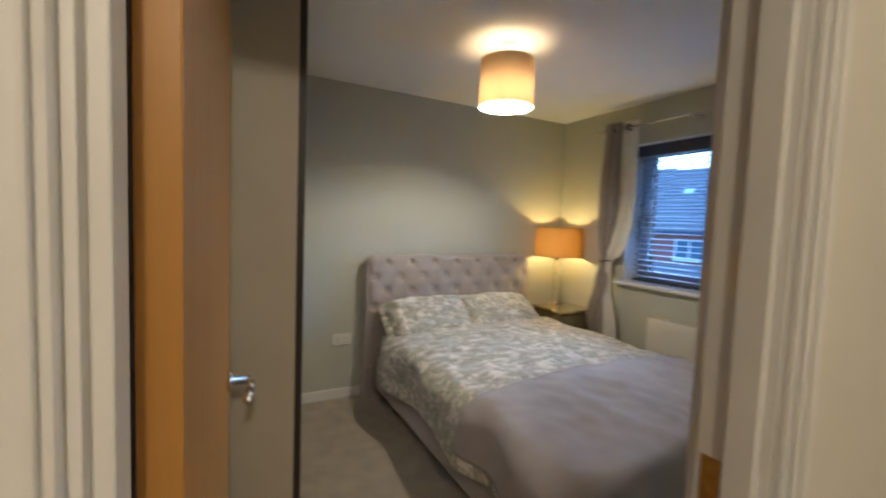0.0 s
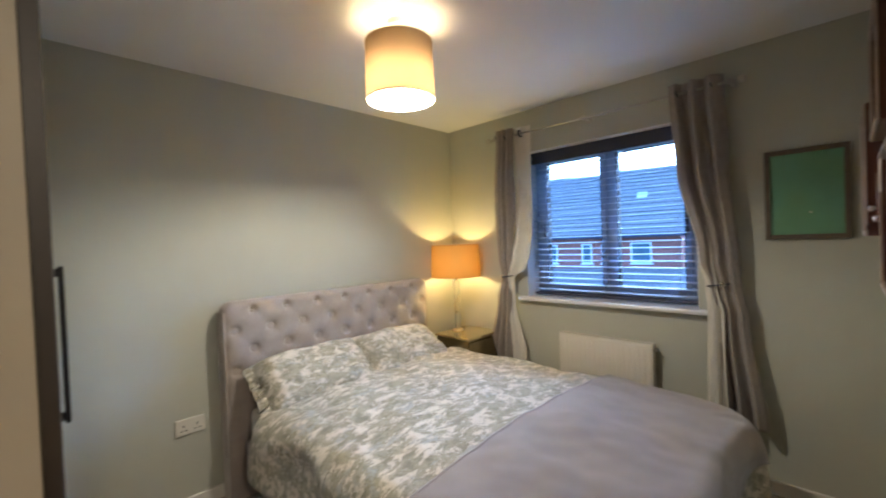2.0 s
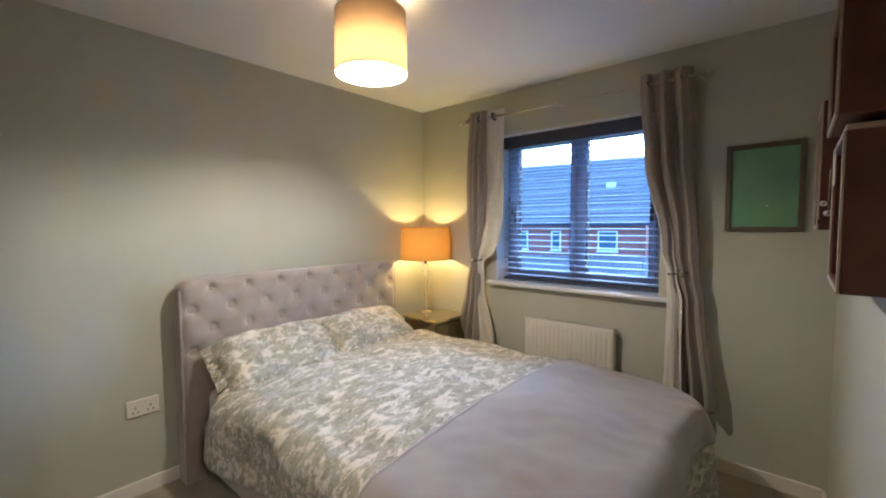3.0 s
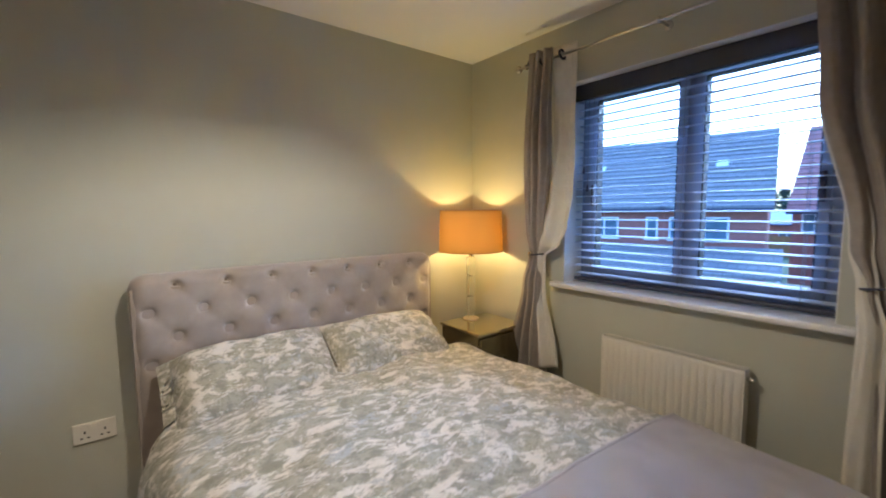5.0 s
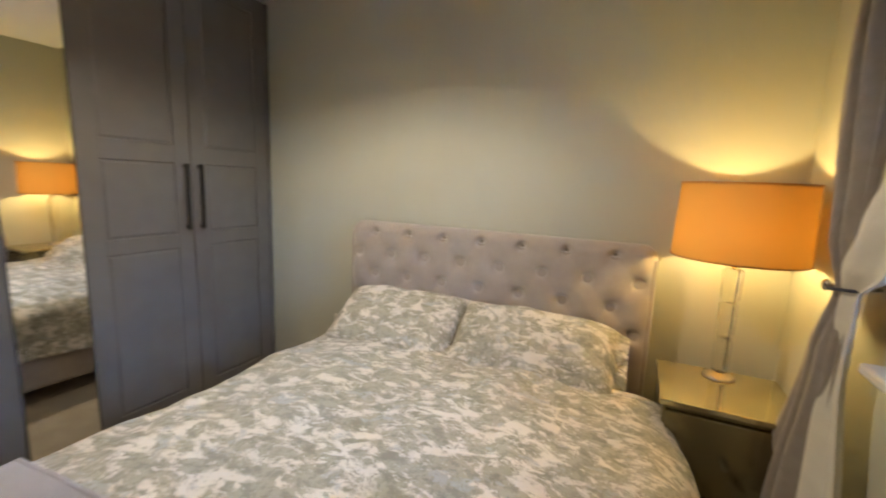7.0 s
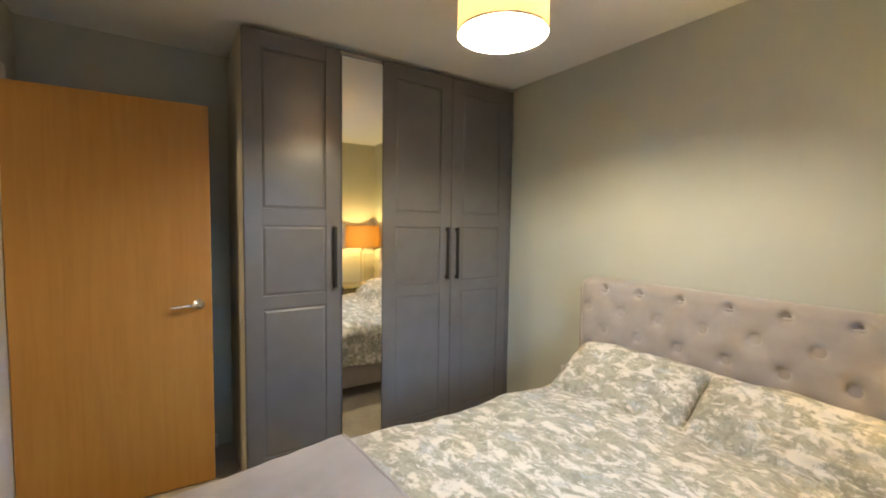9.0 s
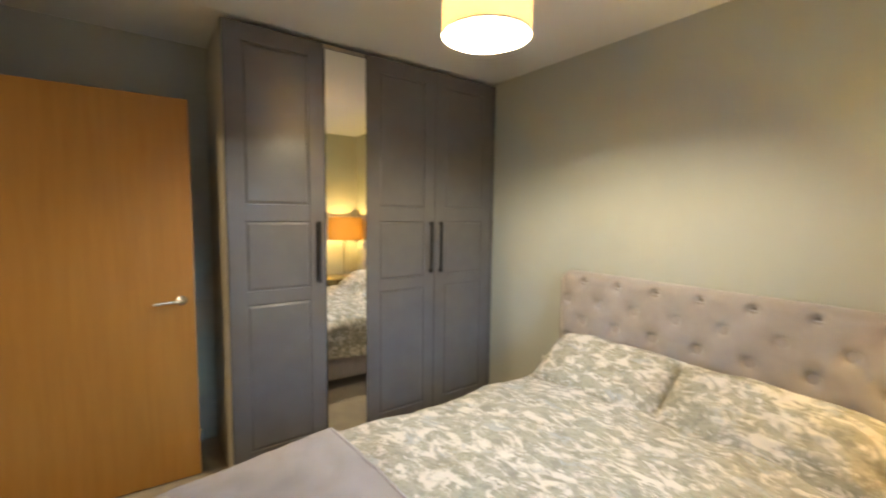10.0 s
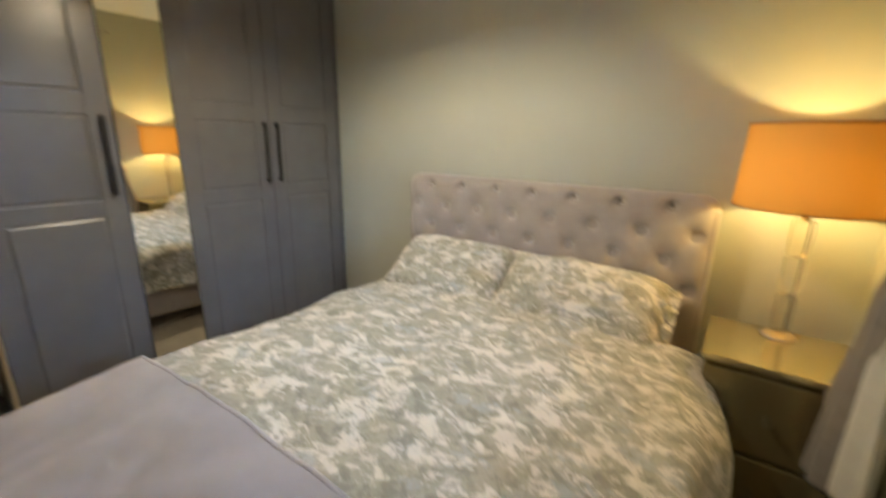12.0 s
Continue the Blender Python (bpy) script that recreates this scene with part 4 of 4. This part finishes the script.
sh = part("shade", lathe([(0.153, 0.0), (0.150, 0.255)], PEND, 64), "pend_shade", pend, "cream linen drum shade", smooth=True)
bm = lathe([(0.1515, -0.002), (0.1545, -0.002), (0.1545, 0.004), (0.1515, 0.004), (0.1515, -0.002)], PEND, 64)
part("shade_ring", bm, "white", sh)
bm = lathe([(0.1485, 0.252), (0.1515, 0.252), (0.1515, 0.257), (0.1485, 0.257), (0.1485, 0.252)], PEND, 64)
part("shade_ring", bm, "white", sh)
bm = bmesh.new()
for k in range(3):
    a = k * 2 * math.pi / 3 + 0.4
    rod(PEND + Vector((0.02 * math.cos(a), 0.02 * math.sin(a), 0.20)), PEND + Vector((0.15 * math.cos(a), 0.15 * math.sin(a), 0.252)), 0.0018, 6, bm)
part("shade_spider", bm, "white", sh)

# ---------- radiator ----------
rad = thing("radiator", (-0.05, -1.41, 0.13), "white enamelled panel radiator under the window", "radiator")
RY0, RY1, RZ0, RZ1 = -1.72, -1.092, 0.15, 0.73


def ribs(u, v):
    y = RY0 + 0.004 + (RY1 - RY0 - 0.008) * u
    ph = (u * 19) % 1.0
    k = ease(min(ph, 1 - ph) * 4 - 0.4)
    e = min(v, 1 - v) * (RZ1 - RZ0)
    k *= ease((e - 0.03) / 0.02)
    return Vector((-0.076 - 0.006 * k, y, RZ0 + (RZ1 - RZ0) * v))


bm = sheet(ribs, 19 * 12, 24)
panel = part("front_panel", bm, "radiator", rad, smooth=True)
thick(panel, 0.004, 1.0)
part("back_panel", boxes((-0.040, -0.030, RY0 + 0.004, RY1 - 0.004, RZ0, RZ1 - 0.01), bevel=0.003), "radiator", rad)
for y0, y1 in ((RY0, RY0 + 0.006), (RY1 - 0.006, RY1)):
    part("side_panel", boxes((-0.084, -0.028, y0, y1, RZ0 + 0.02, RZ1), bevel=0.002), "radiator", rad)
bm = boxes((-0.084, -0.074, RY0 + 0.006, RY1 - 0.006, RZ1 - 0.004, RZ1), (-0.038, -0.028, RY0 + 0.006, RY1 - 0.006, RZ1 - 0.004, RZ1))
n_bar = 62
for k in range(n_bar):
    y = RY0 + 0.012 + (RY1 - RY0 - 0.024) * k / (n_bar - 1)
    box(bm, -0.074, -0.038, y - 0.0022, y + 0.0022, RZ1 - 0.004, RZ1 - 0.001)
part("top_grille", bm, "radiator", rad, "slotted top grille")
part("convector", boxes((-0.070, -0.042, RY0 + 0.02, RY1 - 0.02, RZ0 + 0.03, RZ1 - 0.03)), "slot", rad)
bm = rod((-0.055, RY0 - 0.03, 0.17), (-0.055, RY0, 0.17), 0.011)
rod((-0.055, RY0 - 0.03, 0.0), (-0.055, RY0 - 0.03, 0.17), 0.008, 12, bm)
part("pipe", bm, "chrome", rad, smooth=True)
part("valve", lathe([(0, 0.165), (0.018, 0.165), (0.021, 0.19), (0.019, 0.245), (0, 0.248)], (-0.055, RY0 - 0.03, 0), 18), "plastic", rad, "white thermostatic valve head", smooth=True)
part("bleed_valve", rod((-0.055, RY0 - 0.022, 0.69), (-0.055, RY0, 0.69), 0.009), "chrome", rad, smooth=True)

# ---------- socket ----------
sock = thing("wall_socket", (-2.17, 0, 0.46), "white double wall socket beside the headboard", "socket")
plate = part("plate", boxes((-2.233, -2.089, -0.011, -0.0005, 0.417, 0.503), bevel=0.004), "plastic", sock)
for x in (-2.194, -2.128):
    for dx, dz, w, hh in ((0, 0.012, 0.003, 0.006), (-0.011, -0.012, 0.0045, 0.003), (0.011, -0.012, 0.0045, 0.003)):
        part("pin_hole", boxes((x + dx - w, x + dx + w, -0.0116, -0.0108, 0.452 + dz - hh, 0.452 + dz + hh)), "hole", plate)
for x in (-2.177, -2.145):
    part("switch", boxes((x - 0.006, x + 0.006, -0.0145, -0.011, 0.480, 0.498), bevel=0.0015), "plastic", plate)

# ---------- picture ----------
pic = thing("framed_picture", (-0.01, -2.455, 1.345), "green print in a brown wooden frame on the wall", "picture")
PY0, PY1, PZ0, PZ1 = -2.604, -2.278, 1.356, 1.812
part("frame", boxes((-0.024, -0.001, PY0, PY0 + 0.024, PZ0, PZ1), (-0.024, -0.001, PY1 - 0.024, PY1, PZ0, PZ1), (-0.024, -0.001, PY0 + 0.024, PY1 - 0.024, PZ0, PZ0 + 0.024), (-0.024, -0.001, PY0 + 0.024, PY1 - 0.024, PZ1 - 0.024, PZ1), bevel=0.003), "picframe", pic)
part("print", boxes((-0.012, -0.006, PY0 + 0.022, PY1 - 0.022, PZ0 + 0.022, PZ1 - 0.022)), "green", pic, "plain green print")
part("print_mark", boxes((-0.0135, -0.0122, -2.462, -2.452, 1.485, 1.493)), "mark", pic)

# ---------- wall boxes beside the doorway ----------


def box_shelf(x0, x1, z0, z1, depth, label):
    t = 0.018
    s = thing("box_shelf", ((x0 + x1) / 2, YD, z0), label, "shelf", "wall box shelves")
    y0, y1 = YD + 0.001, YD + depth
    for nm, d in (("side_panel", (x0, x0 + t, y0, y1, z0, z1)), ("side_panel", (x1 - t, x1, y0, y1, z0, z1)), ("bottom_panel", (x0 + t, x1 - t, y0, y1, z0, z0 + t)), ("top_panel", (x0 + t, x1 - t, y0, y1, z1 - t, z1)), ("back_panel", (x0 + t, x1 - t, y0, y0 + 0.006, z0 + t, z1 - t))):
        part(nm, boxes(d, bevel=0.0015), "redwood", s)
    part("edge_trim", window_frame_y(x0, x1, z0, z1, y1), "trimwood", s, "pale worn front edge")
    return s


def window_frame_y(x0, x1, z0, z1, y):
    w, a, b = 0.012, y + 0.0005, y + 0.006
    return boxes((x0, x0 + w, a, b, z0, z1), (x1 - w, x1, a, b, z0, z1), (x0 + w, x1 - w, a, b, z0, z0 + w), (x0 + w, x1 - w, a, b, z1 - w, z1), bevel=0.0015)


low = box_shelf(-1.52, -1.2, 1.25, 1.595, 0.082, "dark red-brown wooden box shelf, lowest on the wall")
part("top_lath", boxes((-1.522, -1.198, YD + 0.001, YD + 0.084, 1.5955, 1.608), bevel=0.002), "trimwood", low, "pale worn top lath")
box_shelf(-1.56, -1.25, 1.622, 1.885, 0.098, "dark red-brown wooden box shelf, highest on the wall")
box_shelf(-1.02, -0.72, 1.38, 1.77, 0.105, "dark red-brown wooden box shelf beside the picture")

tag = thing("hanging_tag", (-1.36, YD + 0.09, 1.49), "small white card tag hanging at the front of a box shelf", "tag")
part("card", boxes((-1.385, -1.335, YD + 0.0895, YD + 0.0925, 1.49, 1.565), bevel=0.001), "plastic", tag)
part("string", rod((-1.36, YD + 0.091, 1.565), (-1.36, YD + 0.0885, 1.588), 0.001, 6), "cord", tag)

orn = thing("ornament", (-1.06, YD + 0.075, 1.39), "small silver and glass hanging ornament beside a shelf", "ornament")
part("chain", rod((-1.035, YD + 0.085, 1.42), (-1.035, YD + 0.085, 1.56), 0.002, 6), "chrome", orn)
for k, (dz, r) in enumerate(((1.43, 0.013), (1.405, 0.018), (1.46, 0.010))):
    part("bead", ball((-1.035, YD + 0.085 + 0.006 * k, dz), r), "chrome" if k != 1 else "crystal", orn, smooth=True)
part("hook", rod((-1.035, YD + 0.0005, 1.56), (-1.035, YD + 0.087, 1.56), 0.002, 6), "chrome", orn)

# ---------- far room seen past the landing ----------
win2 = thing("window_2", (HX0, -4.24, LZ0), "small far window with dark frame", "window", kind="structure")
part("window_frame", window_frame_bm(LW0, LW1, LZ0, LZ1, 0.09, HX0 - 0.08, HX0 - 0.02), "rail", win2)
pane = part("pane", boxes((HX0 - 0.05, HX0 - 0.045, LW0 + 0.09, LW1 - 0.09, LZ0 + 0.09, LZ1 - 0.09)), "pane", win2)
pane.visible_shadow = False
rb = thing("roller_blind", (HX0 + 0.03, -4.24, 1.84), "dark brown roller blind half lowered at the far window", "blind")
part("cloth", boxes((HX0 + 0.01, HX0 + 0.016, LW0 - 0.04, LW1 + 0.02, 1.84, 2.2)), "picframe", rb)
part("roller", rod((HX0 + 0.03, LW0 - 0.04, 2.22), (HX0 + 0.03, LW1 + 0.02, 2.22), 0.02), "picframe", rb, smooth=True)
far = thing("curtain", (HX0 + 0.06, -3.9, 0.02), "brown floor-length curtain at the far window", "curtain")
drape("drape", [(2.22, -3.82, -4.0, 0.02, -0.05 - HX0), (1.0, -3.82, -3.99, 0.022, -0.05 - HX0), (0.02, -3.80, -4.0, 0.028, -0.05 - HX0)], "picframe", 2.5, 0.4, far, 0.0)

ott = thing("ottoman", (-4.98, -3.65, 0), "tan fabric storage ottoman with a paler lid", "ottoman")
part("body", boxes((-5.25, -4.72, -3.95, -3.36, 0.04, 0.38), bevel=0.015), "tan", ott)
part("lid", boxes((-5.26, -4.71, -3.96, -3.35, 0.381, 0.43), bevel=0.018), "hall", ott, "paler padded lid")
for x in (-5.2, -4.77):
    for y in (-3.9, -3.41):
        part("foot", lathe([(0, 0), (0.018, 0), (0.022, 0.041), (0, 0.041)], (x, y, 0), 12), "rail", ott, smooth=True)

ceil2 = thing("landing_ceiling_light", (-3.0, -4.3, H), "plain opal dome light on the landing ceiling", "ceiling light")
part("backplate", lathe([(0, -0.0005), (0.13, -0.0005), (0.13, -0.02), (0, -0.02)], (-3.0, -4.3, H), 28), "white", ceil2, smooth=False)
part("dome", lathe([(0.12, -0.021), (0.118, -0.05), (0.10, -0.085), (0.06, -0.11), (0, -0.118)], (-3.0, -4.3, H), 28), "pend_bulb", ceil2, "lit opal dome", smooth=True).visible_shadow = False

# ---------- outside ----------
GZ = -2.65
tagged(part("ground", boxes((0.6, 900, -700, 700, GZ - 0.3, GZ), (-700, 0.3, -700, 700, GZ - 0.3, GZ - 0.01)), "grass"), "grass and gardens between the houses", "ground", kind="structure")
tagged(part("road", boxes((8.0, 13.0, -60, 60, GZ + 0.001, GZ + 0.02)), "asphalt"), "grey asphalt street between the houses", "road", kind="structure")
tagged(part("pavement", boxes((13.0, 14.6, -60, 60, GZ + 0.001, GZ + 0.12)), "asphalt"), "grey pavement along the street", "pavement", kind="structure")


def far_window(h, x, y0, y1, z0, z1):
    w = part("window", window_frame_bm(y0, y1, z0, z1, 0.07, x - 0.05, x + 0.02), "upvc", h, "white framed window")
    part("pane", boxes((x - 0.02, x - 0.01, y0 + 0.07, y1 - 0.07, z0 + 0.07, z1 - 0.07)), "farpane", w)
    n = max(1, round((y1 - y0) / 0.6))
    for k in range(1, n):
        y = y0 + (y1 - y0) * k / n
        part("glazing_bar", boxes((x - 0.045, x - 0.005, y - 0.03, y + 0.03, z0 + 0.07, z1 - 0.07)), "upvc", w)
    part("sill", boxes((x - 0.12, x, y0 - 0.05, y1 + 0.05, z0 - 0.07, z0 - 0.001)), "upvc", w)


def house(x0, x1, y0, y1, eaves, ridge, roof_mat, windows, label, skylights=(), group="houses"):
    h = thing("house", ((x0 + x1) / 2, (y0 + y1) / 2, GZ), label, "house", group)
    xm = (x0 + x1) / 2
    bm = bmesh.new()
    rows = [[bm.verts.new(c) for c in ((x0, y, GZ), (x0, y, eaves), (xm, y, ridge - 0.12), (x1, y, eaves), (x1, y, GZ))] for y in (y0, y1)]
    for k in range(5):
        bm.faces.new((rows[0][k], rows[0][(k + 1) % 5], rows[1][(k + 1) % 5], rows[1][k]))
    bm.faces.new(rows[0])
    bm.faces.new(rows[1][::-1])
    part("wall", bm, "brick", h)
    slope = (ridge - eaves) / (xm - x0)
    o = 0.35
    for s, xe in ((-1, x0 - o), (1, x1 + o)):
        bm = bmesh.new()
        ze = eaves - slope * o
        # overlapping tile courses: each one's lower edge stands proud of the course below
        n = 17
        line = []
        for k in range(n):
            for f, up in ((k / n, 0.16), ((k + 0.995) / n, 0.10)):
                line.append((xe + (xm - xe) * f, ze + (ridge - ze) * f + up))
        line += [(xm, ridge), (xe, ze)]
        ends = [[bm.verts.new((x, y, z)) for x, z in line] for y in (y0 - 0.2, y1 + 0.2)]
        for k in range(len(line)):
            q = (k + 1) % len(line)
            bm.faces.new((ends[0][k], ends[0][q], ends[1][q], ends[1][k]))
        bm.faces.new(ends[0])
        bm.faces.new(ends[1][::-1])
        bmesh.ops.recalc_face_normals(bm, faces=bm.faces)
        part("roof", bm, roof_mat, h)
    part("gutter", boxes((x0 - o - 0.1, x0 - o, y0 - 0.2, y1 + 0.2, eaves - slope * o - 0.06, eaves - slope * o + 0.05)), "rail", h, "dark gutter")
    for w in windows:
        far_window(h, x0, *w)
    for y, z, wd in skylights:
        x = x0 + (z - eaves) / slope
        bm = boxes((-0.22, 0.22, -wd / 2, wd / 2, -0.02, 0.06), bevel=0.01)
        placed(bm, Matrix.Translation((x, y, z + 0.14)) @ Matrix.Rotation(-math.atan(slope), 4, "Y"))
        part("roof_vent", bm, "upvc", h, "pale rooflight")
    return h


house(26.0, 33.0, -12.0, 3.7, 1.55, 5.9, "redtile", [(2.2, 3.3, 0.1, 1.1), (-2.5, -1.2, 0.1, 1.1), (-6, -4.8, 0.1, 1.1), (-2.5, -0.9, -2.0, -0.95)], "red brick house with a red-brown tiled roof")


def porch(y0, y1):
    h = thing("porch_roof", (17.4, (y0 + y1) / 2, GZ), "dark tiled lean-to roof along the house fronts", "porch")
    bm = bmesh.new()
    c = ((16.5, -1.15), (18.0 - 0.01, -0.2), (18.0 - 0.01, -0.32), (16.5, -1.27))
    rows = [[bm.verts.new((x, y, z)) for x, z in c] for y in (y0, y1)]
    for k in range(4):
        bm.faces.new((rows[0][k], rows[0][(k + 1) % 4], rows[1][(k + 1) % 4], rows[1][k]))
    bm.faces.new(rows[0])
    bm.faces.new(rows[1][::-1])
    part("roof", bm, "slate", h)
    for y in (y0 + 0.1, y1 - 0.1):
        part("post", boxes((16.55, 16.65, y - 0.05, y + 0.05, GZ, -1.2)), "upvc", h)


def fence(x, y0, y1, h):
    f = thing("fence", (x, (y0 + y1) / 2, GZ), "orange-brown close-boarded garden fence", "fence", "garden fences")
    n = round((y1 - y0) / 1.8)
    for k in range(n + 1):
        y = y0 + (y1 - y0) * k / n
        part("post", boxes((x - 0.05, x + 0.05, y - 0.05, y + 0.05, GZ, GZ + h + 0.08)), "fence", f)
    for k in range(n):
        ya, yb = y0 + (y1 - y0) * k / n + 0.05, y0 + (y1 - y0) * (k + 1) / n - 0.05
        bm = bmesh.new()
        m = 12
        for j in range(m):
            yy = ya + (yb - ya) * j / m
            box(bm, x - 0.012 + 0.006 * (j % 2), x + 0.012 + 0.006 * (j % 2), yy, yy + (yb - ya) / m + 0.01, GZ + 0.05, GZ + h)
        part("fence_panel", bm, "fence", f)


# the terrace stands a little turned to the street
XF = Matrix.Translation((18, 2.15, 0)) @ Matrix.Rotation(radians(13), 4, "Z") @ Matrix.Translation((-18, -2.15, 0))
house(18.0, 25.0, 2.75, 6.35, 1.65, 4.85, "slate", [(3.95, 4.85, 0.05, 1.02), (5.6, 6.15, 0.05, 1.02), (4.0, 5.0, -1.95, -0.95)], "red brick terraced house with blue-grey tiled roof", [(4.45, 3.2, 0.45)])
house(18.0, 25.0, 6.36, 11.2, 1.65, 4.75, "slate", [(8.3, 9.6, 0.05, 1.02), (6.6, 7.1, 0.05, 1.02), (8.0, 9.5, -1.95, -0.95)], "red brick terraced house with blue-grey tiled roof", [(9.8, 3.3, 0.45)])
house(18.0, 25.0, 11.21, 16.5, 1.65, 4.85, "slate", [(11.7, 13.1, 0.05, 1.02), (14.4, 15.6, 0.05, 1.02), (12.0, 13.5, -1.95, -0.95)], "red brick terraced house with blue-grey tiled roof", [(12.0, 3.3, 0.45)])
house(18.0, 25.0, 16.51, 30, 1.65, 4.85, "slate", [(18.4, 19.6, 0.05, 1.02), (22, 23.2, 0.05, 1.02)], "red brick terraced house with blue-grey tiled roof")
porch(2.2, 29.8)
fence(14.8, 5.0, 17.0, 0.85)
XF = None
fence(40.0, 5.4, 9.0, 1.75)
house(44.0, 50.0, 5.5, 11.5, 0.0, 0.9, "upvc", [(7.2, 8.4, -1.6, -0.7)], "low brick garage with a pale sheet roof", group="far garages")


def tree(x, y, h, seed):
    t = thing("tree", (x, y, GZ), "dark evergreen garden tree beyond the houses", "tree", "garden trees")
    r = random.Random(seed)
    bm = lathe([(0.12, 0), (0.09, h * 0.4), (0.03, h * 0.9), (0.0, h * 0.92)], (x, y, GZ), 10)
    for k in range(7):
        a = r.uniform(0, 6.28)
        z = h * r.uniform(0.3, 0.8)
        rod((x, y, GZ + z), (x + 0.9 * math.cos(a), y + 0.9 * math.sin(a), GZ + z + 0.5), 0.03, 6, bm)
    part("trunk", bm, "bark", t)
    vs, fs = [], []
    for k in range(1600):
        a, q = r.uniform(0, 6.28), r.uniform(0, 1) ** 0.5
        z = r.uniform(0.25, 1.0)
        rad_ = 1.5 * q * (1.15 - z) ** 0.6 * (0.8 + 0.4 * math.sin(3 * a + seed))
        c = Vector((x + rad_ * math.cos(a), y + rad_ * math.sin(a), GZ + h * z))
        d1 = Vector((r.gauss(0, 1), r.gauss(0, 1), r.gauss(0, 1))).normalized() * 0.16
        d2 = d1.orthogonal().normalized() * 0.10
        i = len(vs)
        vs += [c - d1, c + d2, c + d1, c - d2]
        fs.append((i, i + 1, i + 2, i + 3))
    me = bpy.data.meshes.new("crown")
    me.from_pydata(vs, [], fs)
    me.materials.append(M["leaf"])
    ob = new("crown", me)
    ob.parent = t
    ob.matrix_parent_inverse = Matrix.Translation(t.location).inverted()


tree(34, 1.6, 5.2, 3)
tree(37, 3.2, 5.6, 8)
tree(33, 0.2, 4.6, 5)

for x, y, h, seed in ((56, 8.6, 5.6, 21), (57.5, 11.2, 6.1, 22), (60, 13.5, 5.2, 23)):
    tree(x, y, h, seed)
